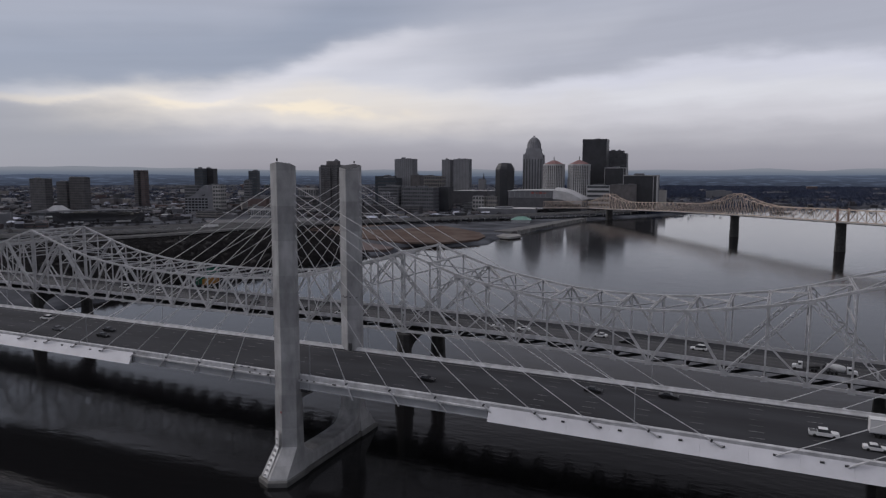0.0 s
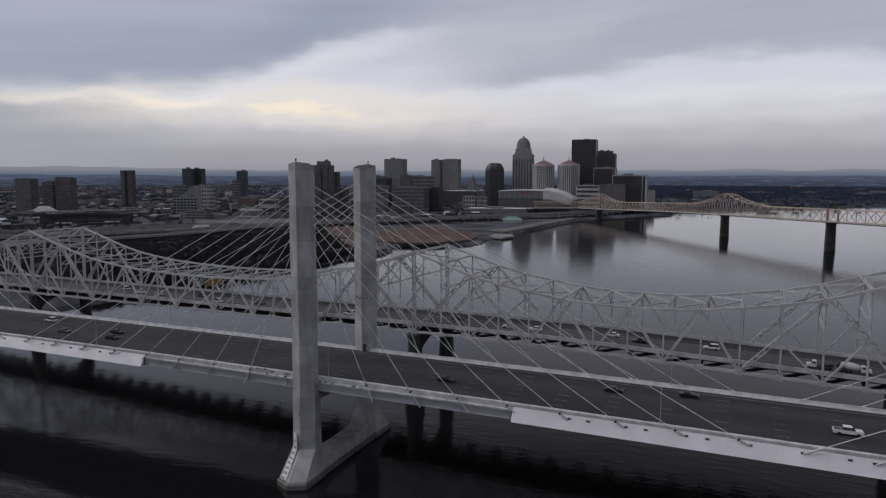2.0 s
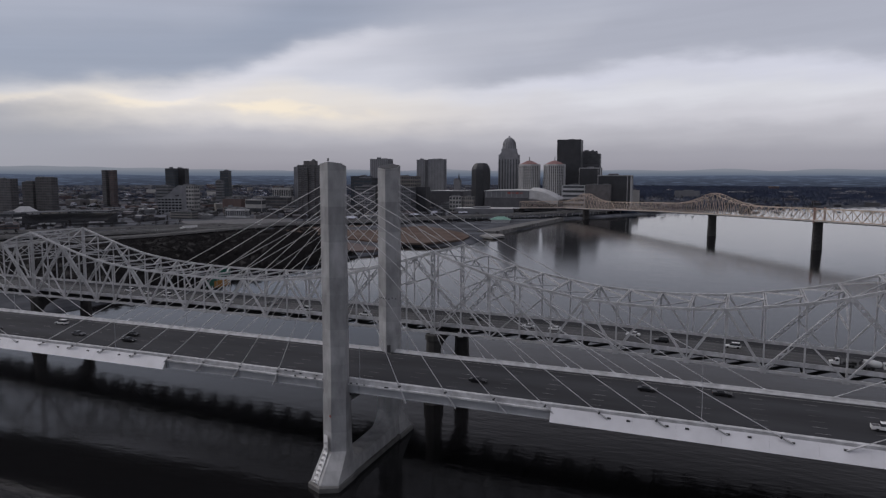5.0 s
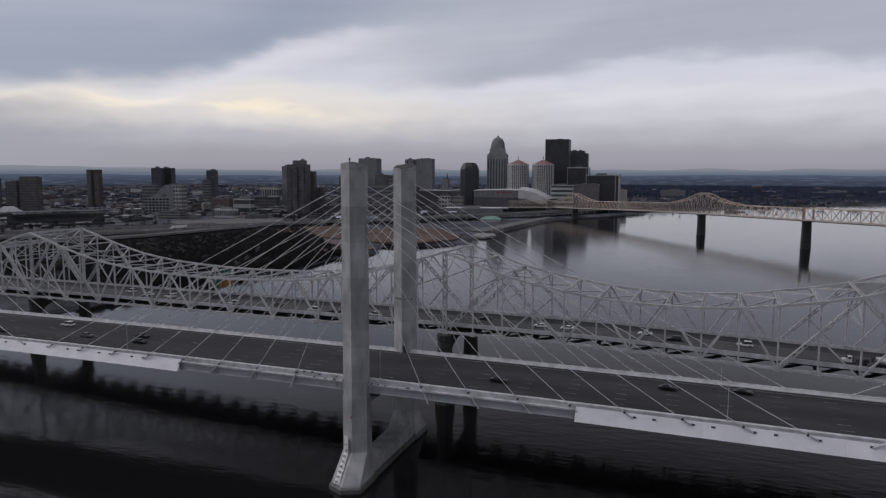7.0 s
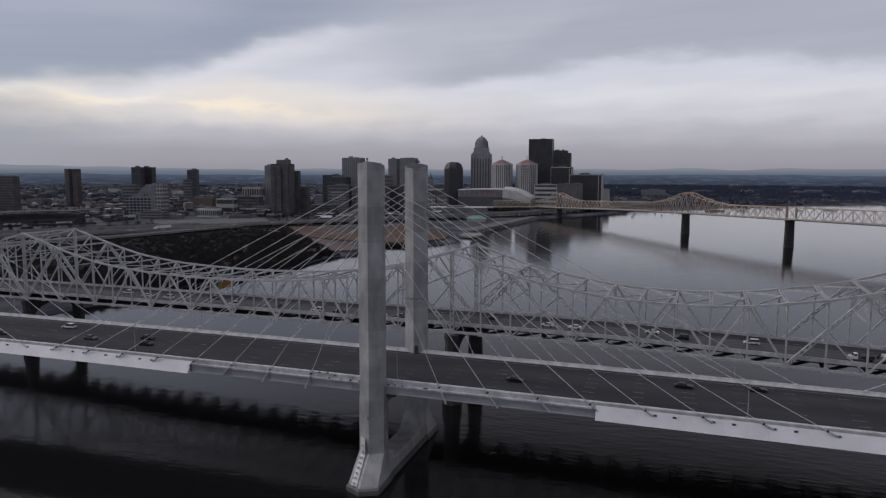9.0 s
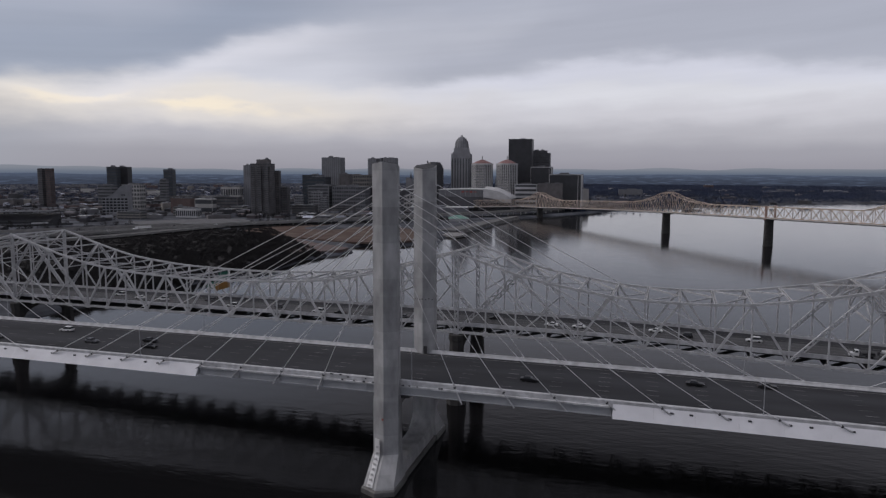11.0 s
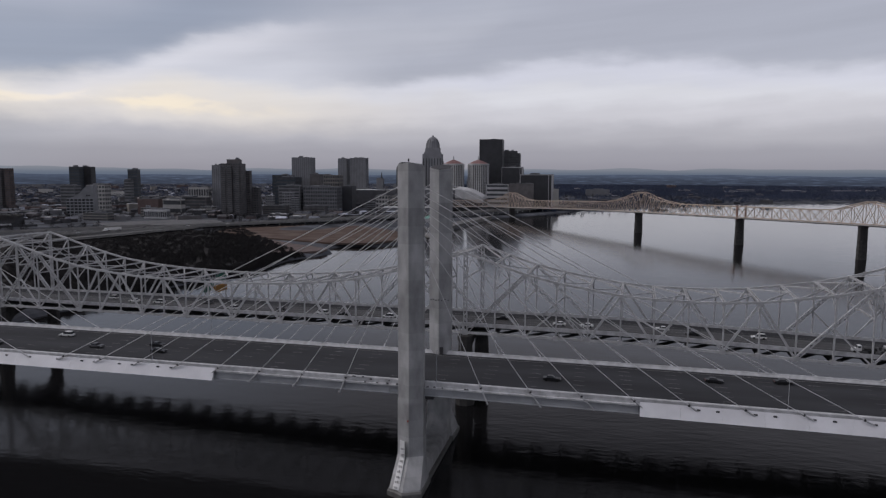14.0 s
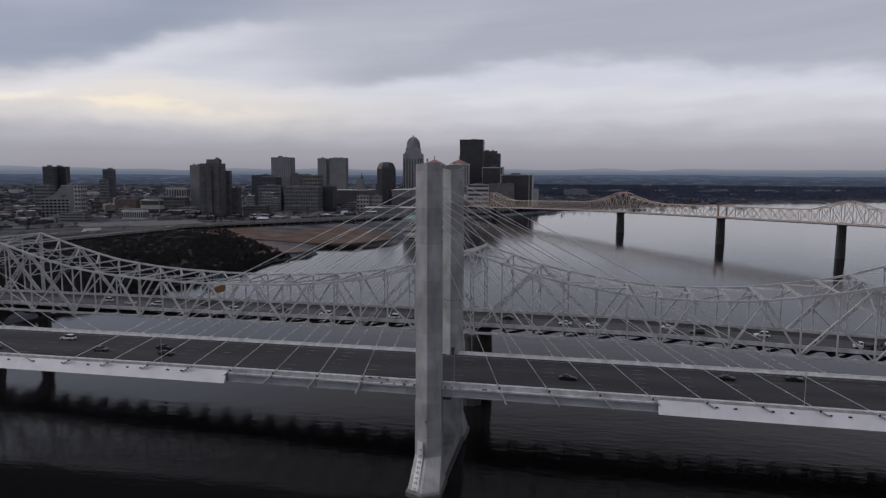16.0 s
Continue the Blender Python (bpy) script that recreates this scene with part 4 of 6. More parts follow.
Y_BAR, Y_THIN = unit_box(YELLOW, "yellow_bar"), unit_box(YELLOW, "thin_yellow_bar")
STEP = 11.9
NODES = range(-45, 37)
for a in (0.0, 12.5):
    for i in NODES:
        s0, s1 = i * STEP - 8, (i + 1) * STEP - 8
        b0, b1, t0, t1 = c_point(s0, a, c_bottom(s0)), c_point(s1, a, c_bottom(s1)), c_point(s0, a, c_top(s0)), c_point(s1, a, c_top(s1))
        piece("bottom_chord", Y_BAR, span(b0, b1, 0.8, 0.7, ACROSS), yellow)
        piece("top_chord", Y_BAR, span(t0, t1, 0.75, 0.7, ACROSS), yellow)
        piece("post", Y_BAR, span(b0, t0, 0.42, 0.5, ACROSS), yellow)
        piece("diagonal", Y_BAR, span(b0, t1, 0.5, 0.5, ACROSS) if i % 2 else span(t0, b1, 0.5, 0.5, ACROSS), yellow)
        piece("brace", Y_THIN, span(t0, b1, 0.36, 0.4, ACROSS) if i % 2 else span(b0, t1, 0.36, 0.4, ACROSS), yellow)
        if a == 0.0:
            piece("top_strut", Y_THIN, span(t0, c_point(s0, 12.5, c_top(s0)), 0.45, 0.5), yellow)
            piece("top_lateral", Y_THIN, span(t0, c_point(s1, 12.5, c_top(s1)), 0.3, 0.3), yellow)
ss = [i * STEP - 8 for i in NODES]
for nm, prof, mt in (("roadway", ((0.6, 0.7), (11.9, 0.7), (11.9, 0.2), (0.6, 0.2)), OLD_ROAD), ("walkway", ((-2.0, 0.9), (0.2, 0.9), (0.2, 0.3), (-2.0, 0.3)), PARAPET),
                     ("railing", ((-2.0, 0.92), (-2.0, 1.9), (-1.9, 1.9), (-1.9, 0.92)), YELLOW), ("floor_system", ((0.4, 0.15), (12.1, 0.15), (12.1, -0.9), (0.4, -0.9)), SHADED_STEEL)):
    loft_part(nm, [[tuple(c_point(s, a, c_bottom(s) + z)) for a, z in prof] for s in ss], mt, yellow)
approach = [-543.5 - 22 * i for i in range(8)]
loft_part("approach_span", [[tuple(c_point(s, a, c_bottom(s) + z)) for a, z in ((-1, 0.9), (13.5, 0.9), (13.5, -1.6), (-1, -1.6))] for s in approach], PARAPET, yellow, "pale concrete approach span")
for s in (-580, -640, -690):
    c = c_point(s, 6, 0)
    box_part("approach_column", (c.x - 1.5, c.y - 1.5, 3), (c.x + 1.5, c.y + 1.5, c_bottom(s) - 1.5), PARAPET, yellow)
for s in (-376, -12, 168, 319, -542):
    p = thing("pier", "", "")
    p.parent = yellow
    zt = c_bottom(s) - 1.0
    rings = []
    for z, w, e in ((-4, 3.0, 6.5), (1.2, 3.0, 6.5), (1.5, 2.85, 6.3), (zt - 8, 2.6, 5.9), (zt - 2.0, 2.55, 5.8), (zt - 1.7, 2.75, 6.2), (zt, 2.75, 6.2)):
        ring = []
        for u, v in ((-1, -0.62), (-0.45, -1), (0.45, -1), (1, -0.62), (1, 0.62), (0.45, 1), (-0.45, 1), (-1, 0.62)):
            q = c_point(s, 6.2, z) + Vector((C_DIR.x * w * u - C_DIR.y * e * v, C_DIR.y * w * u + C_DIR.x * e * v, 0))
            ring.append(tuple(q))
        rings.append(ring)
    loft_part("shaft", rings, STONE, p, "tall tapered dark stone shaft")
for s in (170,):
    for a in (-1.2, 12.6):
        c0 = c_point(s, a, c_bottom(s) - 1)
        piece("pylon", unit_box(PINK_STONE, "pylon"), span(c0, c0 + Vector((0, 0, 16.0)), 2.0, 1.2, ACROSS), yellow, "reddish stone end pylon")

# ---- the elevated riverside expressway ----
CENTRE = [(-860, 150), (-740, 270), (-650, 375), (-590, 452), (-545, 530), (-512, 598), (-487, 655), (-455, 700), (-420, 748), (-383, 800), (-338, 862), (-300, 925), (-255, 990), (-205, 1060), (-150, 1150), (-90, 1260), (-20, 1400)]
RAMPS = [([(-700, 140), (-640, 230), (-596, 310), (-545, 385), (-515, 455), (-500, 520), (-490, 585), (-476, 640)], 11.4), ([(-900, 210), (-800, 305), (-700, 405), (-620, 500), (-566, 575), (-530, 628)], 13.6)]
express = thing("elevated_expressway", "pale concrete elevated expressway curving along the river bank", "road", kind="structure")


def smooth_line(pts, n=6):
    out = []
    for i in range(len(pts) - 1):
        p0, p1, p2, p3 = (Vector(pts[max(0, min(len(pts) - 1, i + d))]) for d in (-1, 0, 1, 2))
        for j in range(n):
            t = j / n
            out.append(0.5 * ((2 * p1) + (p2 - p0) * t + (2 * p0 - 5 * p1 + 4 * p2 - p3) * t * t + (3 * p1 - p0 - 3 * p2 + p3) * t ** 3))
    return out + [Vector(pts[-1])]


EX_LINE = smooth_line(CENTRE)


def line_point(line, i, across, z):
    a, b = line[max(0, i - 1)], line[min(len(line) - 1, i + 1)]
    d = (b - a).normalized()
    return (line[i].x + d.y * across, line[i].y - d.x * across, z)


def ex_point(i, across, z):
    return line_point(EX_LINE, i, across, z)


RAMP_LINES = [(smooth_line(pts), z) for pts, z in RAMPS]
ALL_ROAD = EX_LINE + RAMP_LINES[0][0] + RAMP_LINES[1][0]


EX_ROAD = material("expressway_pavement", (0.20, 0.198, 0.196), 0.9, vary=0.25, size=12.0, fine=1.0, bump=0.05, spec=0.2)


def ex_z(i):
    return 12.2


for nm, prof, mt in (("roadway", ((-15, 0), (15, 0), (15, -0.8), (-15, -0.8)), EX_ROAD), ("barrier", ((15, -1.6), (15, 1.0), (15.4, 1.0), (15.4, -1.6)), EX_CONC),
                     ("barrier", ((-15.4, -1.6), (-15.4, 1.0), (-15, 1.0), (-15, -1.6)), EX_CONC), ("median_barrier", ((-0.4, 0), (-0.4, 1.0), (0.4, 1.0), (0.4, 0)), EX_CONC),
                     ("girder", ((-12, -0.8), (12, -0.8), (12, -2.4), (-12, -2.4)), CONCRETE)):
    loft_part(nm, [[ex_point(i, a, ex_z(i) + z) for a, z in prof] for i in range(len(EX_LINE))], mt, express)
EX_COLUMN = unit_tube(CONCRETE, 8, "column")
for i in range(1, len(EX_LINE), 2):
    for a in (-9, 9):
        x, y, z = ex_point(i, a, 10.2)
        piece("column", EX_COLUMN, span((x, y, 1.0), (x, y, z), 2.0, 2.0), express)

for line, z in RAMP_LINES:
    for nm, prof, mt in (("ramp_roadway", ((-8, 0), (8, 0), (8, -0.8), (-8, -0.8)), EX_ROAD), ("ramp_barrier", ((8, -1.6), (8, 1.0), (8.4, 1.0), (8.4, -1.6)), EX_CONC),
                         ("ramp_barrier", ((-8.4, -1.6), (-8.4, 1.0), (-8, 1.0), (-8, -1.6)), EX_CONC)):
        loft_part(nm, [[line_point(line, i, a, z + dz) for a, dz in prof] for i in range(len(line))], mt, express)
    for i in range(1, len(line), 3):
        x, y, zz = line_point(line, i, 0, z - 0.8)
        piece("column", EX_COLUMN, span((x, y, 1.0), (x, y, zz), 2.0, 2.0), express)

# ---- lawn, wharf and plaza on the bank ----
def slab_thing(name, outline, z0, z1, mat, label, category):
    ob = thing(name, label, category, kind="structure")
    loft_part("surface", [[(x, y, z0) for x, y in outline], [(x, y, z1) for x, y in outline]], mat, ob)
    return ob


lawn = thing("lawn_1", "broad tawny dormant lawn in a riverside park", "lawn", kind="structure")
LAWN_EDGE = [(-432, 622), (-398, 600), (-328, 572), (-250, 548), (-204, 556), (-176, 612), (-184, 658), (-210, 706), (-262, 760), (-312, 800), (-350, 800), (-392, 748), (-428, 690)]
loft_part("surface", [[(x, y, 3.0) for x, y in LAWN_EDGE], [(x, y, 5.3 + 0.021 * max(0, -285 - x)) for x, y in LAWN_EDGE]], LAWN, lawn)
slab_thing("pavement_1", [(-352, 588), (-282, 531), (-250, 512), (-227, 494), (-226, 476), (-246, 448), (-256, 410), (-275, 440), (-318, 530)], 2.0, 4.9, material("brick_plaza", (0.112, 0.082, 0.076), 0.9, vary=0.25, size=8.0), "reddish brick waterside plaza", "pavement")
slab_thing("pavement_2", [(-200, 735), (-174, 735), (-162, 835), (-156, 950), (-146, 1070), (-158, 1070), (-176, 950), (-186, 836)], 2.0, 5.6, PLAZA, "pale paved wharf along the river", "pavement")
wall_w = thing("retaining_wall", "pale concrete wharf wall with upright piers", "wall", kind="structure")
for i in range(20):
    f = i / 19
    x, y = -171 + 25 * f, 745 + 325 * f
    box_part("wall_pier", (x - 0.6, y - 0.8, -1), (x + 1.4, y + 0.8, 5.9), EX_CONC, wall_w)
    if i < 19:
        x2, y2 = -171 + 25 * (i + 1) / 19, 745 + 325 * (i + 1) / 19
        loft_part("wall_panel", [[(x, y, -1), (x + 0.6, y, -1), (x + 0.6, y, 5.2), (x, y, 5.2)], [(x2, y2, -1), (x2 + 0.6, y2, -1), (x2 + 0.6, y2, 5.2), (x2, y2, 5.2)]], EX_CONC, wall_w)
slab_thing("pavement_3", [(-186, 690), (-158, 672), (-150, 700), (-162, 726), (-186, 724)], 1.0, 3.4, EX_CONC, "pale concrete boat landing", "pavement")


slab_thing("pavement_4", [(-672, 690), (-610, 648), (-560, 668), (-492, 752), (-540, 800), (-600, 800)], 6.0, 9.3, material("car_park_asphalt", (0.115, 0.115, 0.12), 0.9, vary=0.3, size=10.0, fine=1.5), "worn pale asphalt car park", "pavement")

def buoy(x, y):
    """A can buoy afloat: a drum, a tapered cage and a top mark."""
    ob = thing("channel_buoy", "small dark channel buoy afloat on the river", "buoy", at=(x, y, 0))
    ring = lambda r, z: [(r * math.cos(math.pi * i / 6), r * math.sin(math.pi * i / 6), z) for i in range(12)]
    loft_part("float", [ring(0.4, -0.3), ring(0.5, -0.2), ring(0.5, 0.25), ring(0.4, 0.35)], DARK_STEEL, ob)
    loft_part("tower", [ring(0.26, 0.35), ring(0.13, 0.95)], DARK_STEEL, ob)
    loft_part("top_mark", [ring(0.15, 0.95), ring(0.15, 1.15), ring(0.05, 1.25)], GAUGE_RED, ob)
    return ob


buoy(47, 551)

# ---- the city's buildings ----
UNIT_WINDOW = {key: unit_box(m, "window") for key, m in (("dark", HAZED_GLASS), ("deep", GLASS_DARK))}
BAND = unit_box(HAZED_GLASS, "window_band")
PALE_FIN = unit_box(WALLS["white"], "fin")
GREY_FIN = unit_box(WALLS["grey"], "fin")


def box_rings(w, d, levels):
    return [[(-w / 2 * f, -d / 2 * f, z), (w / 2 * f, -d / 2 * f, z), (w / 2 * f, d / 2 * f, z), (-w / 2 * f, d / 2 * f, z)] for z, f in levels]


def block(name, label, x, y, w, d, top, turn, wall, roof=None, windows="", rows=0, cols=0, base=None, category="building", group=""):
    """A building: walls, a roof with parapet and plant, and windows: 'grid', 'bands' or 'fins' on the two sides that face the river."""
    z0 = ground_z(x, y) - 1.0 if base is None else base
    ob = thing(name, label, category, group, at=(x, y, z0))
    ob.rotation_euler = (0, 0, radians(turn))
    h = top - z0
    loft_part("wall", box_rings(w, d, ((0, 1), (h, 1))), wall, ob)
    bm = bmesh.new()
    add_box(bm, (-w / 2 + 0.4, -d / 2 + 0.4, h - 0.05), (w / 2 - 0.4, d / 2 - 0.4, h + 0.25))
    part("roof", bm, roof or ROOF_DARK, ob)
    if w > 14:
        r = random.Random(int(x * 7 + y * 3))
        for _ in range(1 if group else 2):
            px, py, pw = (r.uniform(-0.3, 0.3) * w, r.uniform(-0.25, 0.25) * d, r.uniform(0.08, 0.16) * w)
            box_part("roof_plant", (px - pw, py - pw, h + 0.2), (px + pw, py + pw, h + r.uniform(1.5, 3.5)), WALLS["grey"], ob)
    sides = ((0, -d / 2, w, 0), (w / 2, 0, d, 90))
    for cx, cy, length, rz in sides:
        face = pose(cx, cy, 0, 0, 0, rz)
        n = max(1, round(cols * length / w)) if cols else 0
        if windows == "bands":
            for j in range(rows):
                z = h * (j + 0.35) / rows
                piece("window_band", BAND, face @ Matrix.Translation((0, -0.02, z)) @ Matrix.Diagonal((length * 0.94, 0.3, 0.5 * h / rows, 1)), ob)
        elif windows == "grid":
            for j in range(rows):
                for i in range(n):
                    u = length * ((i + 0.5) / n - 0.5)
                    piece("window", UNIT_WINDOW["dark"], face @ Matrix.Translation((u, -0.02, h * (j + 0.25) / rows)) @ Matrix.Diagonal((0.68 * length / n, 0.3, 0.56 * h / rows, 1)), ob)
        elif windows == "corner":
            for u, f in ((-0.49, 0.015), (0.36, 0.015), (0.47, 0.05)):
                piece("fin", PALE_FIN, face @ Matrix.Translation((u * length, -0.1, 0)) @ Matrix.Diagonal((f * length, 0.5, h, 1)), ob)
            piece("fin", PALE_FIN, face @ Matrix.Translation((0, -0.1, h - 1.6)) @ Matrix.Diagonal((length, 0.5, 1.6, 1)), ob)
        elif windows in ("fins", "grey_fins"):
            for i in range(n + 1):
                u = length * (i / n - 0.5)
                piece("fin", PALE_FIN if windows == "fins" else GREY_FIN, face @ Matrix.Translation((u, -0.1, 0)) @ Matrix.Diagonal((0.3 * length / n, 0.5, h, 1)), ob)
    return ob


def octagon(r, z, sx=1.0):
    return [(r * sx * math.cos(radians(45 * i + 22.5)), r * math.sin(radians(45 * i + 22.5)), z) for i in range(8)]


def domed_tower(x, y):
    z0 = 8.0
    ob = thing("domed_skyscraper", "grey stone skyscraper stepping up to a ribbed dome", "skyscraper", at=(x, y, z0))
    ob.rotation_euler, ob.scale = (0, 0, radians(8)), (1.38, 1.38, 1.17)
    loft_part("shaft", box_rings(31, 31, ((0, 1), (94, 1))), WALLS["stone"], ob)
    loft_part("upper_shaft", box_rings(26, 26, ((93, 1), (104, 1), (104.1, 0.9), (112, 0.88))), WALLS["stone"], ob)
    for sx in (-1, 1):
        for sy in (-1, 1):
            box_part("corner_turret", (sx * 12 - 3.4, sy * 12 - 3.4, 93), (sx * 12 + 3.4, sy * 12 + 3.4, 101), WALLS["stone"], ob)
    rings = [[(12.0 * f * math.cos(radians(22.5 * i)), 12.0 * f * math.sin(radians(22.5 * i)), z) for i in range(16)] for z, f in ((111, 0.9), (116, 0.9), (120, 0.86), (124.5, 0.77), (128.5, 0.61), (131.5, 0.42), (133.5, 0.2))]
    loft_part("dome", rings, WALLS["stone"], ob, "pale ribbed dome")
    for i in range(16):
        a = radians(22.5 * i)
        for (z, f), (z2, f2) in zip(((111, 0.9), (120, 0.86), (124.5, 0.77), (128.5, 0.61)), ((120, 0.86), (124.5, 0.77), (128.5, 0.61), (132.5, 0.3))):
            piece("rib", GREY_FIN, span((12.3 * f * math.cos(a), 12.3 * f * math.sin(a), z), (12.3 * f2 * math.cos(a), 12.3 * f2 * math.sin(a), z2), 0.7, 0.7), ob)
    box_part("lantern", (-1.3, -1.3, 133), (1.3, 1.3, 136), WALLS["stone"], ob)
    for side_i in range(4):
        for i in range(7):
            u = -13.5 + 27 * i / 6
            piece("window_band", BAND, pose(0, 0, 0, 0, 0, 90 * side_i) @ Matrix.Translation((u, -15.5, 4)) @ Matrix.Diagonal((1.6, 0.4, 88, 1)), ob)
    return ob


def twin_tower(x, y, top):
    z0 = 8.0
    ob = thing("hotel_tower", "white ribbed octagonal hotel tower with a red roof", "hotel", "twin hotel towers", at=(x, y, z0))
    ob.scale = (1.3, 1.3, 1.3)
    h = (top - z0) / 1.3
    loft_part("wall", [octagon(17.5, 0), octagon(17.5, h)], WALLS["tan"], ob)
    loft_part("roof", [octagon(17.2, h), octagon(9.0, h + 4.2), octagon(2.5, h + 6.8)], ROOF_RED, ob, "shallow red hipped roof")
    box_part("mast", (-0.5, -0.5, h + 6), (0.5, 0.5, h + 13), WALLS["grey"], ob)
    loft_part("cornice", [octagon(18.3, h - 1.6), octagon(18.3, h + 0.4)], WALLS["white"], ob)
    for s in (6, 7, 0, 1, 2):
        face = pose(0, 0, 0, 0, 0, 45 * s)
        r = 17.5 * math.cos(radians(22.5))
        for i in range(5):
            piece("fin", PALE_FIN, face @ Matrix.Translation((-6.7 + 3.35 * i, -r - 0.15, 0)) @ Matrix.Diagonal((1.15, 0.7, h - 1.5, 1)), ob)
        for i in range(4 if s in (7, 0, 1) else 0):
            for j in range(16):
                piece("window", UNIT_WINDOW["dark"], face @ Matrix.Translation((-5.0 + 3.35 * i, -r - 0.02, h * (j + 0.3) / 16.5)) @ Matrix.Diagonal((1.7, 0.25, 2.2, 1)), ob)
    return ob


def tapered_tower(x, y):
    ob = thing("office_tower", "dark office tower with cut-back shoulders", "office tower", at=(x, y, 8))
    ob.rotation_euler, ob.scale = (0, 0, radians(10)), (1.2, 1.2, 1.06)
    loft_part("wall", [octagon(17.5, 0), octagon(17.5, 80), octagon(15.5, 86), octagon(11.5, 92)], WALLS["dark"], ob)
    box_part("roof", (-7, -7, 91.8), (7, 7, 93), ROOF_DARK, ob)
    for s in range(8):
        for i in range(3):
            piece("fin", unit_dark_fin, pose(0, 0, 0, 0, 0, 45 * s) @ Matrix.Translation((-4 + 4 * i, -16.2, 0)) @ Matrix.Diagonal((0.7, 0.5, 78, 1)), ob)
    return ob


unit_dark_fin = unit_box(WALLS["dark"], "fin")
domed_tower(-324, 1350)
twin_tower(-266, 1303, 103), twin_tower(-212, 1306, 103)
tapered_tower(-366, 1274)
block("skyscraper", "tall black slab skyscraper", -201, 1421, 53, 43, 160, 3, WALLS["dark"])
block("office_tower", "dark grey office tower with banded windows", -166, 1509, 42, 33, 131, 3, WALLS["slate"], windows="bands", rows=30)
block("rooftop_storey", "stepped dark top storeys of an office tower", -169, 1507, 33, 25, 137, 3, WALLS["slate"], base=120)
block("office_tower", "dark glass office block with pale trim", -146, 1370, 47, 23, 97, 3, WALLS["dark"], windows="corner")
block("hotel", "wide dark glass hotel with white corner stripes", -89, 1338, 71, 28, 81, 3, WALLS["dark"], windows="corner")
block("office_block", "brown brick office block", -116, 1284, 50, 25, 62, 3, WALLS["brown"])
block("office_block", "white banded low office block", -229, 1313, 18, 11, 72, 3, WALLS["white"], windows="bands", rows=10)
block("office_block", "white banded low office block", -168, 1295, 47, 19, 60, 3, WALLS["white"], windows="bands", rows=6)
block("office_tower", "grey slab tower of two offset halves", -568, 1432, 21, 25, 118, 3, WALLS["stone"], windows="grey_fins", cols=5)
block("office_tower", "grey slab tower of two offset halves", -527, 1427, 39, 23, 119, 3, WALLS["stone"], windows="grey_fins", cols=10)
block("office_tower", "grey office tower with a pale side", -590, 1245, 43, 26, 116, 3, WALLS["stone"], windows="grey_fins", cols=9)
block("office_block", "low dark blue office block", -575, 1138, 42, 34, 74, 3, WALLS["blue"], windows="bands", rows=9)
block("office_block", "tan office block with rows of windows", -578, 1351, 66, 27, 78, 3, WALLS["tan"], windows="grid", rows=8, cols=12)
block("warehouse_block", "broad grey block with close rows of small windows", -483, 1097, 68, 37, 56, 3, WALLS["grey"], windows="grid", rows=7, cols=14)
block("office_block", "dark office block beside a grey one", -442, 1127, 23, 27, 57, 3, WALLS["dark"])
block("office_block", "grey office block with a flat roof", -545, 1092, 44, 37, 58, 3, WALLS["grey"], windows="bands", rows=8)
block("apartment_tower", "brown brick apartment tower with bays of windows", -567, 906, 36, 20, 98, 3, WALLS["brown"], windows="grid", rows=24, cols=8)
for bx, by in ((-580, 897), (-567, 895.5), (-554, 897)):
    block("apartment_bay", "projecting brown brick bay of an apartment tower", bx, by, 7.5, 5, 92, 3, WALLS["brown"], windows="bands", rows=26)
block("penthouse_block", "set-back brown brick top storeys of an apartment tower", -565, 907, 22, 11, 105, 3, WALLS["brown"], base=96)
block("apartment_wing", "lower brown brick wing of an apartment tower", -552, 928, 11, 9, 86, 3, WALLS["brown"], windows="grid", rows=20, cols=3)
block("apartment_wing", "lowest brown brick wing of an apartment tower", -542, 938, 13, 11, 57, 3, WALLS["brown"], windows="grid", rows=12, cols=3)
block("office_tower", "pale grey tower seen past a brown one", -725, 1122, 18, 15, 98, 3, WALLS["stone"], windows="grey_fins", cols=4)
block("office_block", "dark blue glass office block", -609, 1184, 40, 24, 78, 3, WALLS["blue"], windows="bands", rows=10)
block("office_block", "dark low office block", -538, 1194, 23, 18, 80, 3, WALLS["brown"])
block("office_tower", "dark green glass tower", -1002, 1047, 23, 14, 94, 3, WALLS["blue"], windows="bands", rows=14)
block("office_tower", "dark green glass tower", -992, 1069, 23, 14, 94, 3, WALLS["dark"])
block("office_tower", "small dark green glass tower", -1038, 1274, 24, 14, 90, 3, WALLS["blue"], windows="bands", rows=12)
block("office_block", "pale office block under a glass tower", -987, 1187, 17, 10, 66, 3, WALLS["grey"], windows="bands", rows=9)
block("apartment_block", "brown brick apartment block", -1100, 736, 39, 16, 73, 3, WALLS["brown"], windows="grid", rows=14, cols=7)
block("apartment_block", "brown brick apartment block", -1061, 787, 38, 15, 75, 3, WALLS["brown"], windows="grid", rows=14, cols=7)
block("apartment_block", "low brown brick apartment block", -1101, 785, 26, 13, 67, 3, WALLS["brown"], windows="grid", rows=11, cols=5)
block("apartment_tower", "paired reddish brick apartment tower", -1142, 1000, 11, 11, 90, 3, WALLS["brown"], windows="grid", rows=18, cols=3)
block("apartment_tower", "paired reddish brick apartment tower", -1125, 1004, 12, 12, 90, 3, WALLS["red"], windows="grid", rows=18, cols=3)
block("convention_hall", "long convention hall with a white roof", -478, 1400, 84, 110, 44, 3, WALLS["slate"], ROOF_PALE)
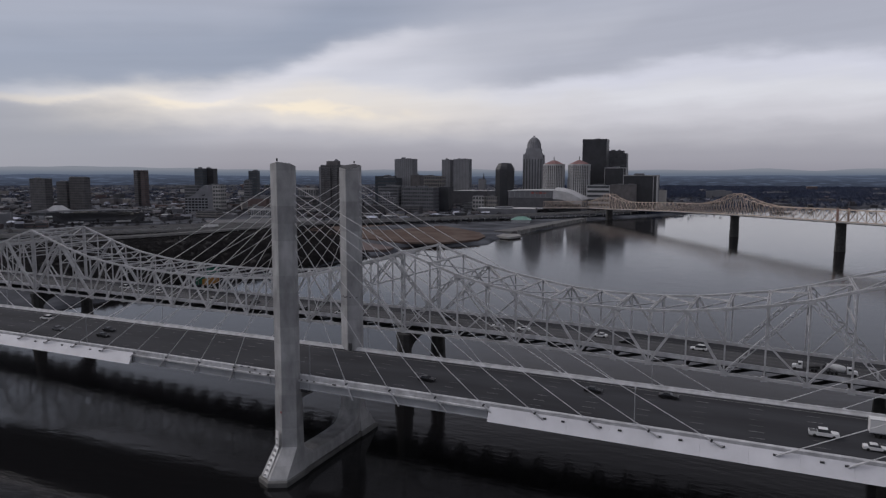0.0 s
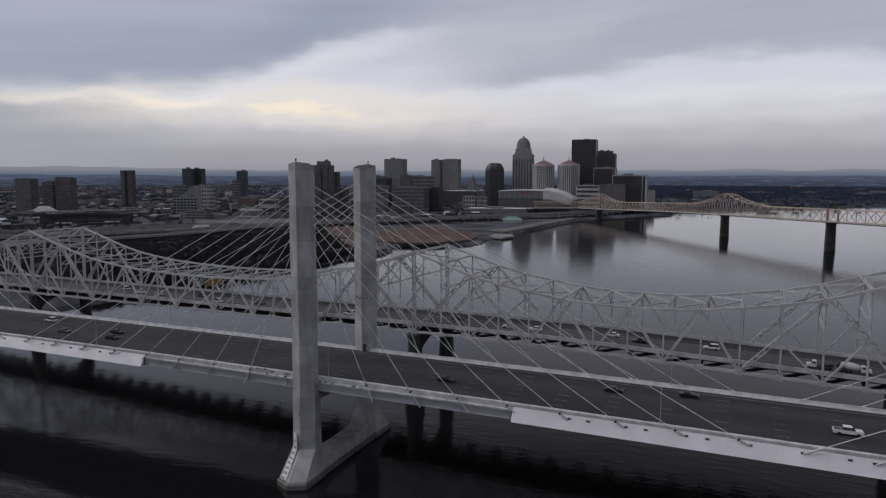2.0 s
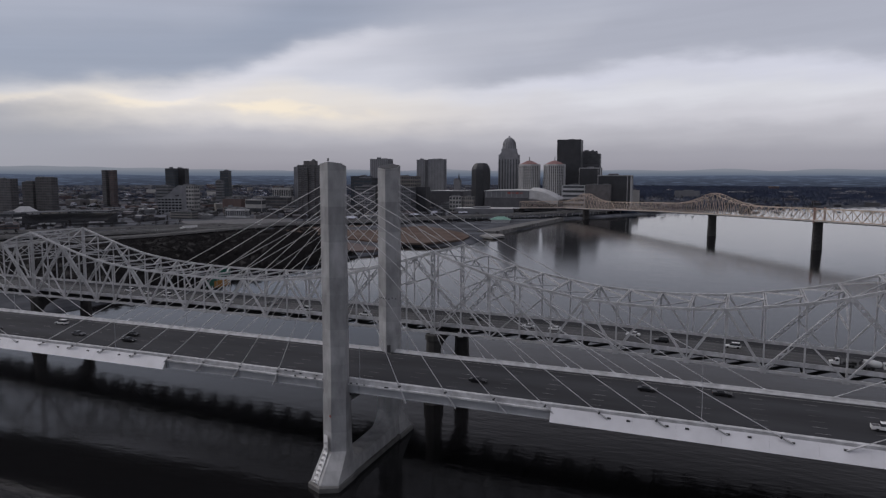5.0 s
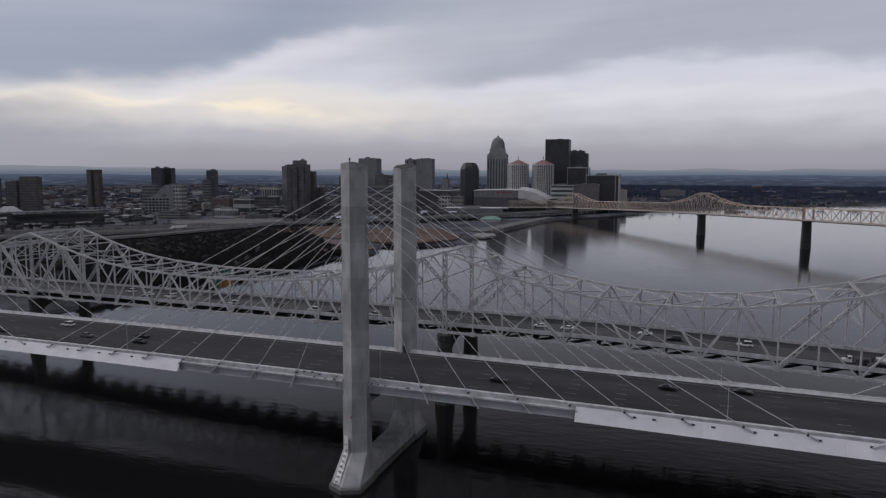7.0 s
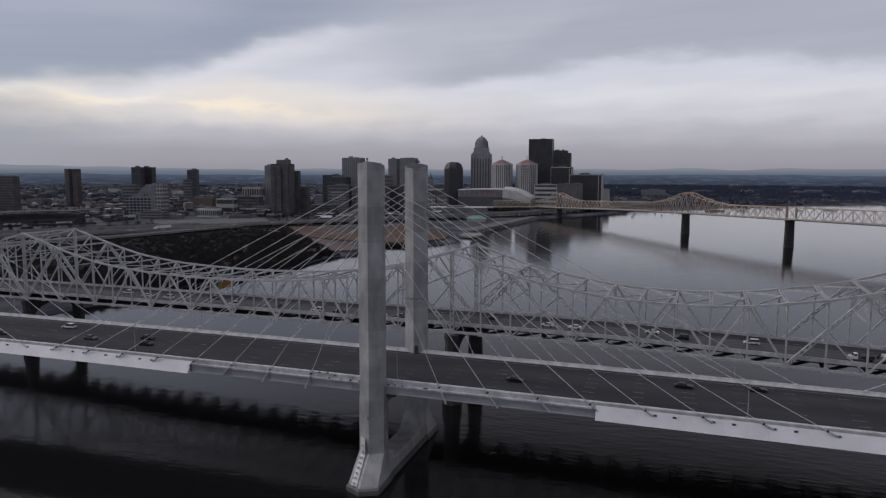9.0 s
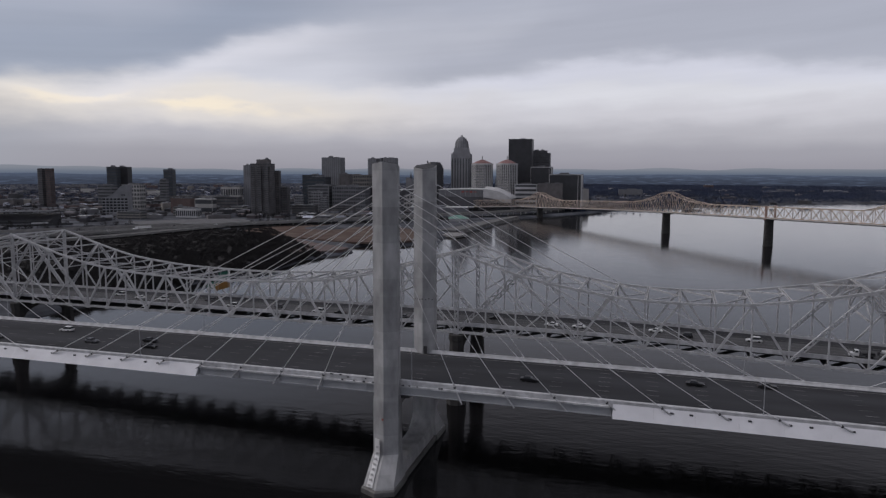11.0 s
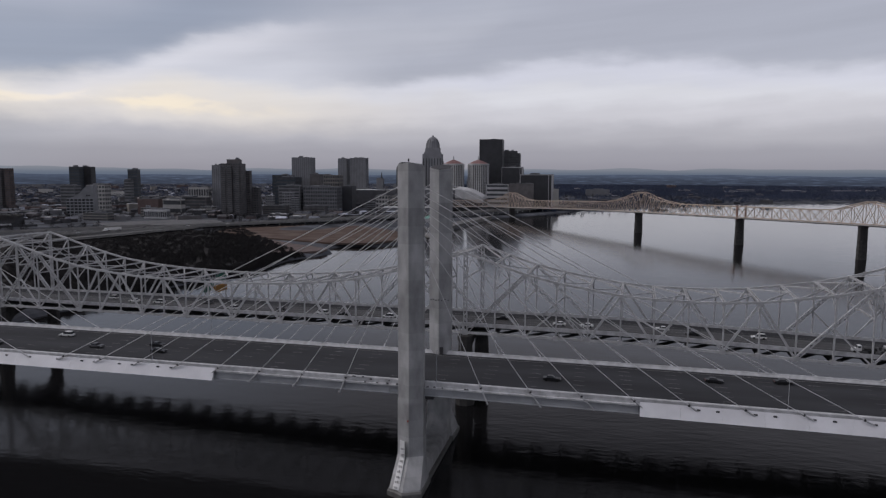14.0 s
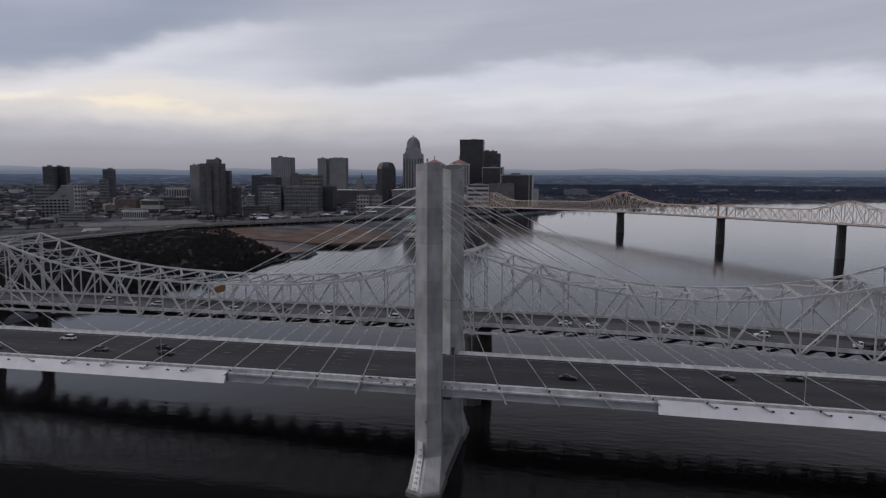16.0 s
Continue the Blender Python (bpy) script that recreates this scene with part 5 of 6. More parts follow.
block("church", "grey stone church with a tall spire", -464, 1398, 15, 15, 70, 3, WALLS["grey"])
block("office_building", "pale concrete office building with deep square windows", -842, 914, 37, 17, 60, 3, WALLS["pale"], windows="grid", rows=7, cols=6)
block("office_building", "pale low office building behind a terraced one", -932, 949, 30, 18, 58, 3, WALLS["grey"], windows="bands", rows=8)
block("depot", "long low white building with a row of windows", -652, 813, 40, 11, 23, 3, WALLS["white"], ROOF_PALE, windows="grid", rows=1, cols=11)
block("annex", "low grey building with a flat white roof", -690, 772, 34, 10, 15, 3, WALLS["grey"], ROOF_PALE)
block("brick_hall", "red brick hall with a dark roof", -733, 911, 40, 19, 36, 3, WALLS["red"])
block("office_building", "pale low office with bands of windows", -686, 910, 35, 14, 36, 3, WALLS["pale"], ROOF_PALE, windows="bands", rows=2)
block("office_building", "pale office building with a row of tall windows", -756, 1103, 44, 13, 53, 3, WALLS["pale"], windows="grid", rows=2, cols=8)
block("shop", "dark low shop with a white roof", -617, 872, 25, 13, 20, 3, WALLS["dark"], ROOF_PALE)
block("grain_building", "pale grey building across the river road", -382, 1162, 25, 15, 38, 3, WALLS["pale"], windows="grid", rows=4, cols=4)
block("office_building", "pale small office building by the river road", -354, 1160, 20, 12, 38, 3, WALLS["tan"], windows="grid", rows=4, cols=5)
block("power_hall", "long dark industrial hall on the far bank", 36, 2150, 75, 30, 32, 3, WALLS["grey"], ROOF_DARK)
block("river_house", "pale building behind the hotel", -57, 1443, 18, 11, 48, 3, WALLS["pale"])
for bx, by, bw, bd, bt in ((-552, 1010, 14, 9, 41), (-530, 1040, 20, 12, 46), (-511, 1030, 13, 9, 37)):
    block("office_building", "pale low office building with stepped roofs", bx, by, bw, bd, bt, 3, WALLS["stone"], ROOF_PALE, windows="grid", rows=7, cols=4)
for bx, by, bw, bd, bt in ((-520, 968, 44, 16, 24), (-462, 1010, 40, 18, 23), (-742, 1060, 60, 18, 34), (-800, 1010, 48, 16, 36)):
    block("town_hall_block", "dark brown brick block with a flat tar roof", bx, by, bw, bd, bt, 3, WALLS["brown"], windows="bands", rows=4)
spire = thing("church_spire", "thin dark spire of a stone church", "spire", at=(-461, 1399, 66))
loft_part("steeple", [octagon(3.0, 0), octagon(2.4, 4), octagon(0.2, 20)], ROOF_DARK, spire)


def terraced_building(x, y, turn):
    """Pale concrete offices whose roof climbs in a sloped stair."""
    z0 = 8.5
    ob = thing("terraced_office", "pale concrete office building with a stepped sloping gable", "office building", at=(x, y, z0))
    ob.rotation_euler, ob.scale = (0, 0, radians(turn)), (1.12, 1.3, 1.10)
    profile = [(-19, 0), (19, 0), (19, 48), (13, 48), (7, 44), (1, 37), (-6, 32), (-13, 29), (-19, 27.5)]
    loft_part("wall", [[(u, -9, z) for u, z in profile], [(u, 9, z) for u, z in profile]], WALLS["stone"], ob)
    for j in range(6):
        for i in range(7):
            u, z = -16.4 + 5.45 * i, 1.5 + 4.6 * j
            piece("window", UNIT_WINDOW["deep"], Matrix.Translation((u, -9.02, z)) @ Matrix.Diagonal((3.9, 0.3, 2.5, 1)), ob)
    for j in range(3):
        piece("window", UNIT_WINDOW["deep"], Matrix.Translation((10 + 2 * j, -9.02, 31 + 0.2 * j)) @ Matrix.Diagonal((1.2, 0.3, 2.0, 1)), ob)
    return ob


terraced_building(-801, 824, 22)


def arena(x, y, turn):
    ob = thing("arena", "grey-clad arena with a curved white roof and a red sign", "arena", at=(x, y, 8))
    ob.rotation_euler, ob.scale = (0, 0, radians(turn)), (1.35, 1.3, 0.88)
    rings = []
    for u, h in ((-60, 47), (-40, 48), (-10, 49), (15, 48), (32, 44), (44, 36), (52, 27)):
        rings.append([(u, -28, 0), (u, 28, 0), (u, 28, h - 1), (u, 0, h - 1), (u, -28, h - 2)])
    loft_part("wall", rings, WALLS["grey"], ob)
    roof = []
    for u, h in ((-61, 47.0), (-40, 48.0), (-10, 49.0), (15, 48.0), (32, 44.0), (44, 36.0), (54, 27.0)):
        roof.append([(u, -29, h - 2), (u, 0, h - 1), (u, 29, h - 1), (u, 29, h + 0.2), (u, 0, h + 0.2), (u, -29, h - 0.8)])
    loft_part("roof", roof, ROOF_PALE, ob, "thin white metal roof edge")
    for i in range(9):
        box_part("wall_rib", (-58 + 8 * i, -28.5, 32), (-57.2 + 8 * i, -28.0, 45), WALLS["stone"], ob)
    shell = []
    for u, h in ((10, 51.4), (22, 49.2), (32, 46.2), (44, 38.4), (53, 30.0)):
        shell.append([(u, -29.8, max(6, h - 22)), (u, -29.4, max(5, h - 23)), (u, -28, h - 3.4), (u, 0, h + 1.9), (u, 0, h + 2.9), (u, -29.2, h - 2.6)])
    loft_part("end_shell", shell, ROOF_PALE, ob, "curved white metal shell over the end")
    box_part("glass_band", (-60.2, -28.6, 2), (10, -27.9, 30), WALLS["slate"], ob)
    box_part("dark_base", (10, -30.4, 2), (52, -29.0, 17), WALLS["dark"], ob)
    for i in range(4):
        box_part("sign_bar", (-24 + 6.4 * i, -28.6, 39.4 + (i % 2)), (-19.5 + 6.4 * i, -28.1, 43.5 - (i % 2)), RED_SIGN, ob, "red lettering shown as bars")
    return ob


arena(-258, 1252, 1)


def hip_house(name, label, x, y, w, d, wall_h, roof_h, turn, wall, roof, z0=4.5):
    ob = thing(name, label, "building", at=(x, y, z0))
    ob.rotation_euler = (0, 0, radians(turn))
    loft_part("wall", box_rings(w, d, ((0, 1), (wall_h, 1))), wall, ob)
    loft_part("roof", [[(-w * 0.56, -d * 0.56, wall_h), (w * 0.56, -d * 0.56, wall_h), (w * 0.56, d * 0.56, wall_h), (-w * 0.56, d * 0.56, wall_h)],
                       [(-w * 0.2, -d * 0.06, wall_h + roof_h), (w * 0.2, -d * 0.06, wall_h + roof_h), (w * 0.2, d * 0.06, wall_h + roof_h), (-w * 0.2, d * 0.06, wall_h + roof_h)]], roof, ob)
    return ob


hip_house("riverside_restaurant", "riverside restaurant with a green hipped metal roof", -222, 930, 30, 24, 4.5, 5.0, 14, WALLS["white"], ROOF_GREEN)
block("river_hall", "long low building with a flat white roof", -312, 1130, 112, 52, 17, 12, WALLS["grey"], ROOF_PALE)


def stadium(x, y, turn):
    ob = thing("ballpark", "dark low ballpark with a curved grandstand roof", "stadium", at=(x, y, 8))
    ob.rotation_euler = (0, 0, radians(turn))
    for i in range(12):
        a0, a1 = radians(20 + 140 * i / 12), radians(20 + 140 * (i + 1) / 12)
        p = [(66 * math.cos(a), 40 * math.sin(a)) for a in (a0, a1)]
        q = [(50 * math.cos(a), 28 * math.sin(a)) for a in (a0, a1)]
        loft_part("stand", [[(*q[0], 0), (*q[1], 0), (*p[1], 0), (*p[0], 0)], [(*q[0], 4), (*q[1], 4), (*p[1], 15), (*p[0], 15)]], WALLS["dark"], ob)
        loft_part("canopy", [[(*q[0], 17.5), (*q[1], 17.5), (*p[1], 19), (*p[0], 19)], [(*q[0], 18), (*q[1], 18), (*p[1], 19.5), (*p[0], 19.5)]], ROOF_DARK, ob)
        box_part("canopy_post", (p[0][0] - 0.5, p[0][1] - 0.5, 0), (p[0][0] + 0.5, p[0][1] + 0.5, 19), WALLS["dark"], ob)
    for u in (-32, 30):
        box_part("scoreboard", (u - 10, -38, 2), (u + 10, -37, 6), WALLS["white"], ob, "white outfield board")
    box_part("outfield_wall", (-70, -40, 0), (70, -39, 4), WALLS["dark"], ob)
    return ob


stadium(-775, 590, 52)
hip_house("tent_hall", "white peaked tent-like hall", -1010, 700, 36, 18, 8, 9, 50, WALLS["white"], ROOF_PALE, 9)

# the low roofs of the city, street after street
rng = random.Random(11)
TONES = ["brown", "red", "grey", "tan", "dark", "pale", "brown", "grey", "dark", "tan", "grey"]
NAMES = {"brown": "brown brick", "red": "red brick", "grey": "grey", "tan": "tan concrete", "dark": "dark", "pale": "pale", "white": "white painted"}
placed = []
tries = 0
while len(placed) < 290 and tries < 9000:
    tries += 1
    az_, dist = radians(rng.uniform(-12, 58)), 850 + 3000 * rng.random() ** 1.8
    x, y = 75 - math.sin(az_) * dist, -165 + math.cos(az_) * dist
    inland = -240 - x if y < 1100 else (y - 1150) * 0.75 - 0.55 * (x + 170)
    if inland < 90 or any((x - px) ** 2 + (y - py) ** 2 < (pr + 20) ** 2 for px, py, pr in placed):
        continue
    if min((Vector((x, y)) - p).length for p in ALL_ROAD) < 42 or (x > -700 and y < 800 and x < -240):
        continue
    if az_ < radians(14) and rng.random() < 0.86:
        continue
    near = dist < 1500
    if any((x - bx) ** 2 + (y - by) ** 2 < 55 ** 2 for bx, by in ((-558, 904), (-801, 824), (-246, 1205), (-324, 1350), (-240, 1300), (-540, 1080), (-90, 1330), (-600, 1150), (-230, 946))) or (x + 775) ** 2 + (y - 590) ** 2 < 95 ** 2:
        continue
    tone = rng.choice(TONES)
    w, d = rng.uniform(14, 46), rng.uniform(12, 30)
    low = rng.random() < 0.82
    hgt = rng.uniform(4, 9) if low else rng.uniform(10, 17)
    placed.append((x, y, max(w, d) * 0.6))
    pale_roof = rng.random() < 0.26
    z = ground_z(x, y)
    block("town_building", NAMES[tone] + (" low" if low else " mid-rise") + " town building with a " + ("pale" if pale_roof else "dark") + " flat roof", x, y, w, d, z + hgt, rng.choice((3, 3, 6, 48)),
          WALLS[tone], ROOF_PALE if pale_roof else ROOF_DARK, windows="bands" if near and rng.random() < 0.5 else "", rows=max(1, int(hgt / 3.6)), group="town buildings")


for i in range(18):
    x = -60 + 2300 * (i + rng.random()) / 18
    y = 2480 + 0.06 * x + 900 * rng.random() + (0 if x > 600 else -0.35 * (600 - x))
    w = rng.uniform(30, 120)
    block("warehouse", "long low warehouse with a pale roof on the far bank", x, y, w, rng.uniform(18, 40), ground_z(x, y) + rng.uniform(5, 9), rng.choice((0, 4, -6)), WALLS[rng.choice(("pale", "grey", "white"))], ROOF_PALE if rng.random() < 0.6 else ROOF_DARK, group="far warehouses")


# small houses and sheds between them, too many to count
hv, hf = [], []
rng = random.Random(33)
made = 0
while made < 1700:
    az_, dist = radians(rng.uniform(-10, 58)), 860 + 2700 * rng.random() ** 1.5
    x, y = 75 - math.sin(az_) * dist, -165 + math.cos(az_) * dist
    inland = -240 - x if y < 1100 else (y - 1150) * 0.75 - 0.55 * (x + 170)
    if inland < 100 or any((x - px) ** 2 + (y - py) ** 2 < (pr + 9) ** 2 for px, py, pr in placed) or min((Vector((x, y)) - p).length for p in ALL_ROAD) < 34:
        continue
    if (x > -700 and y < 810) or (x + 775) ** 2 + (y - 590) ** 2 < 90 ** 2 or any((x - bx) ** 2 + (y - by) ** 2 < 48 ** 2 for bx, by in ((-558, 904), (-801, 824), (-246, 1205), (-540, 1000), (-650, 810), (-735, 910), (-300, 1122))):
        continue
    made += 1
    if az_ < radians(14) and rng.random() < 0.85:
        continue
    a = radians(rng.choice((3, 3, 93, 6, 48)))
    w, d, h, pitch = rng.uniform(4, 10), rng.uniform(4, 7), rng.uniform(3, 6.5), rng.choice((0.3, 0.4, 2.2, 3.0))
    gz, ca, sa = ground_z(x, y), math.cos(a), math.sin(a)
    put = lambda u, v, z: (x + ca * u - sa * v, y + sa * u + ca * v, gz + z)
    n0 = len(hv)
    hv += [put(u, v, z) for z in (-1, h) for u, v in ((-w, -d), (w, -d), (w, d), (-w, d))]
    hf += [(n0 + i, n0 + (i + 1) % 4, n0 + 4 + (i + 1) % 4, n0 + 4 + i) for i in range(4)]
    n0 = len(hv)
    hv += [put(u * 1.05, v * 1.08, h) for u, v in ((-w, -d), (w, -d), (w, d), (-w, d))] + [put(-w, 0, h + pitch), put(w, 0, h + pitch)]
    hf += [(n0, n0 + 1, n0 + 5, n0 + 4), (n0 + 2, n0 + 3, n0 + 4, n0 + 5), (n0 + 1, n0 + 2, n0 + 5), (n0 + 3, n0, n0 + 4)]
tagged(new("small_houses", mesh_from("small_houses", hv, hf, HOUSES)), "small houses and sheds of mixed colours along the streets", "houses", kind="stuff")


# ---- bare winter trees ----
def wood_edge(y):
    return float(np.interp(y, (160, 300, 350, 430, 462, 492, 552, 633, 700), (-270, -253, -237, -243, -250, -276, -324, -390, -450)))


# dark sheet laid over the ground between the trees
floor_rows = []
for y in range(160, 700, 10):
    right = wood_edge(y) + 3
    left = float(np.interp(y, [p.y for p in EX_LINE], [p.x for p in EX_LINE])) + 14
    floor_rows.append((left, right, y))
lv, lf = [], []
for left, right, y in floor_rows:
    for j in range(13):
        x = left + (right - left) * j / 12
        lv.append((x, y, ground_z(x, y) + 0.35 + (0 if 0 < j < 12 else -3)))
for i in range(len(floor_rows) - 1):
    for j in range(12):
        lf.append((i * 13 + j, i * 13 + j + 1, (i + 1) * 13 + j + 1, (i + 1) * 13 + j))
sheet_object("ground_2", lv, lf, material("dark_wood_floor", (0.036, 0.034, 0.034), 0.95, vary=0.3, size=12.0, fine=1.5, bump=0.3, spec=0.1), "dark ground sheet under the wood", "ground")

def twig_mass(name, spots, mat, label, twigs, seed, kind="stuff", fine=1.0):
    """Leafless crowns: a trunk, limbs and many crossing twig slivers for each spot (x, y, z, height, spread)."""
    r = np.random.default_rng(seed)
    s = np.array(spots, float)
    n = len(s)
    x, y, z, h, sp = (np.repeat(s[:, i], twigs) for i in range(5))
    a, u, zz = r.uniform(0, 2 * math.pi, n * twigs), np.sqrt(r.random(n * twigs)), r.uniform(0.25, 1.0, n * twigs)
    rad = sp * u * np.sin(math.pi * np.minimum(1, 0.15 + 0.8 * zz)) ** 0.7
    p = np.stack([x + 0.5 * rad * np.cos(a), y + 0.5 * rad * np.sin(a), z + h * (zz - 0.14)], 1)
    q = np.stack([x + rad * np.cos(a), y + rad * np.sin(a), z + h * np.minimum(1.05, zz + 0.1)], 1)
    q[:, :2] += r.normal(size=(n * twigs, 2)) * 0.5
    trunk_p, trunk_q = s[:, :3] - (0, 0, 0.5), s[:, :3] + np.stack([0 * s[:, 3], 0 * s[:, 3], 0.7 * s[:, 3]], 1)
    p, q = np.concatenate([p, trunk_p, trunk_p]), np.concatenate([q, trunk_q, trunk_q])
    width = np.concatenate([fine * (0.16 + 0.018 * h), 0.35 + 0.02 * s[:, 3], 0.35 + 0.02 * s[:, 3]])
    side = np.cross(q - p, r.normal(size=p.shape))
    side *= (width / (np.linalg.norm(side, axis=1) + 1e-6))[:, None]
    vs = np.stack([p - side, p + side, q], 1).reshape(-1, 3).tolist()
    fs = np.arange(len(vs)).reshape(-1, 3).tolist()
    return tagged(new(name, mesh_from(name, vs, fs, mat)), label, "trees", kind=kind)


rng = random.Random(5)
spots = []
while len(spots) < 3200:
    x, y = rng.uniform(-620, -250), rng.uniform(160, 700)
    right = wood_edge(y)
    left = float(np.interp(y, [p.y for p in EX_LINE], [p.x for p in EX_LINE])) + 20
    if left < x < right and min((Vector((x, y)) - p).length for p in ALL_ROAD) > 13:
        gz = ground_z(x, y) - 0.5
        spots.append((x, y, gz, max(2.2, rng.uniform(8.2, 10.6) - gz), rng.uniform(3.0, 5.5)))
for i in range(40, len(EX_LINE) - 26):
    for _ in range(46):
        x, y, _z = ex_point(i, rng.uniform(19, 36), 0)
        spots.append((x + rng.uniform(-3, 3), y + rng.uniform(-3, 3), ground_z(x, y) - 0.5, rng.uniform(1.6, 2.8), rng.uniform(2.5, 4.5)))
for y in range(165, 452):
    shore = float(np.interp(y, [b[1] for b in BANK[4:11]], [b[0] for b in BANK[4:11]]))
    for _ in range(4):
        off = rng.uniform(1.0, 15.0)
        spots.append((shore - off, y + rng.uniform(-1, 1), float(np.interp(off, [o for o, _z in RISE], [h for _o, h in RISE])) - 0.4, rng.uniform(2.2, 4.6), rng.uniform(1.8, 3.2)))
twig_mass("winter_wood", spots, WOODS, "dense dark leafless wood on the river bank", 170, 3, fine=0.5)
spots = []
while len(spots) < 2300:
    az_, dist = radians(rng.uniform(-8, 58)), 800 + 2200 * rng.random() ** 1.5
    x, y = 75 - math.sin(az_) * dist, -165 + math.cos(az_) * dist
    inland = -250 - x if y < 1100 else (y - 1150) * 0.75 - 0.55 * (x + 170)
    if inland < 30 or (-400 < x < -200 and 560 < y < 800) or min((Vector((x, y)) - p).length for p in ALL_ROAD) < 21 or (-690 < x < -480 and 640 < y < 810) or (y < 830 and x > float(np.interp(y, [p.y for p in EX_LINE], [p.x for p in EX_LINE])) - 20) or any((x - px) ** 2 + (y - py) ** 2 < pr ** 2 for px, py, pr in placed):
        continue
    spots.append((x, y, ground_z(x, y) - 0.5, rng.uniform(5, 10), rng.uniform(3, 7)))
twig_mass("street_trees", spots, WOODS, "leafless trees scattered through the city streets", 46, 4)
spots = []
for i in range(2600):
    f = rng.random()
    x = -150 + 3200 * f ** 1.3
    shore = float(np.interp(x, [b[0] for b in BANK[20:]], [b[1] for b in BANK[20:]]))
    spots.append((x, shore + 8 + 420 * rng.random() ** 1.8, 3, rng.uniform(6, 12), rng.uniform(6, 14)))
for i in range(7600):
    az_, dist = radians(rng.uniform(-14, 60)), 1900 + 2500 * rng.random()
    x, y = 75 - math.sin(az_) * dist, -165 + math.cos(az_) * dist
    inland = -250 - x if y < 1100 else (y - 1150) * 0.75 - 0.55 * (x + 170)
    if inland > 120 and y > float(np.interp(x, [b[0] for b in BANK[20:]], [b[1] for b in BANK[20:]], left=0)) + 20:
        spots.append((x, y, ground_z(x, y) - 1, rng.uniform(7, 13), rng.uniform(10, 24)))
for i in range(12000):
    az_, dist = radians(rng.uniform(-34, 14)), 2300 + 2150 * rng.random()
    x, y = 75 - math.sin(az_) * dist, -165 + math.cos(az_) * dist
    if y > float(np.interp(x, [b[0] for b in BANK[20:]], [b[1] for b in BANK[20:]], left=0)) + 30:
        spots.append((x, y, ground_z(x, y) - 1, rng.uniform(7, 14), rng.uniform(12, 26)))
twig_mass("hazed_woods", spots, HAZED_TREES, "dark belt of leafless woods on the far bank, blued for haze", 26, 6)


# ---- traffic ----
TYRE_MESH = unit_tube(TYRE, 12, "wheel")


def wheels(ob, xs, half, r):
    for x in xs:
        for y in (-half, half):
            piece("wheel", TYRE_MESH, span((x, y - 0.13, r), (x, y + 0.13, r), 2 * r, 2 * r), ob)


def car(name, label, at, turn, paint, length=4.6, width=1.85, tall=1.45, boxy=0.0, group="cars on the bridge"):
    ob = thing(name, label, "car", group, at=at)
    ob.rotation_euler = (0, 0, radians(turn))
    L, w = length / 2, width / 2
    prof = [(-L, 0.32), (L, 0.32), (L, 0.62), (L - 0.15, 0.78), (L * 0.45, 0.92), (-L * (0.75 + 0.2 * boxy), 0.98), (-L, 0.85)]
    body = loft_part("body", [[(u, -w, z) for u, z in prof], [(u, w, z) for u, z in prof]], paint, ob)
    back = -L * (0.62 + 0.33 * boxy)
    cab = [(L * 0.42, 0.93), (L * 0.12, tall - 0.06), (back + 0.35, tall - 0.06), (back, 0.95)]
    loft_part("cabin_glass", [[(u, -w * 0.9, z) if z < 1 else (u, -w * 0.78, z) for u, z in cab], [(u, w * 0.9, z) if z < 1 else (u, w * 0.78, z) for u, z in cab]], GLASS_DARK, ob)
    loft_part("roof", [[(u, -w * 0.8, z) for u, z in ((L * 0.14, tall - 0.07), (L * 0.10, tall), (back + 0.4, tall), (back + 0.33, tall - 0.07))],
                       [(u, w * 0.8, z) for u, z in ((L * 0.14, tall - 0.07), (L * 0.10, tall), (back + 0.4, tall), (back + 0.33, tall - 0.07))]], paint, ob)
    wheels(ob, (-L * 0.62, L * 0.62), w - 0.1, 0.33)
    for y in (-w * 0.7, w * 0.7):
        box_part("headlight", (L - 0.05, y - 0.2, 0.6), (L + 0.02, y + 0.2, 0.74), ROOF_PALE, body)
        box_part("tail_light", (-L - 0.02, y - 0.18, 0.66), (-L + 0.05, y + 0.18, 0.82), RED_SIGN, body)
    return ob


def pickup(label, at, turn, paint, group="cars on the bridge"):
    ob = thing("pickup_truck", label, "pickup truck", group, at=at)
    ob.rotation_euler = (0, 0, radians(turn))
    prof = [(-2.9, 0.5), (2.9, 0.5), (2.9, 1.0), (2.7, 1.18), (1.3, 1.25), (-2.9, 1.25)]
    loft_part("body", [[(u, -0.98, z) for u, z in prof], [(u, 0.98, z) for u, z in prof]], paint, ob)
    loft_part("cab", [[(1.35, -0.95, 1.25), (1.35, 0.95, 1.25), (-1.2, 0.95, 1.25), (-1.2, -0.95, 1.25)], [(0.7, -0.8, 1.9), (0.7, 0.8, 1.9), (-1.1, 0.8, 1.9), (-1.1, -0.8, 1.9)]], GLASS_DARK, ob)
    box_part("roof", (-1.08, -0.8, 1.88), (0.68, 0.8, 1.95), paint, ob)
    box_part("bed", (-2.75, -0.8, 1.2), (-1.3, 0.8, 1.27), BLACK_PAINT, ob)
    wheels(ob, (-1.8, 1.85), 0.9, 0.4)
    return ob


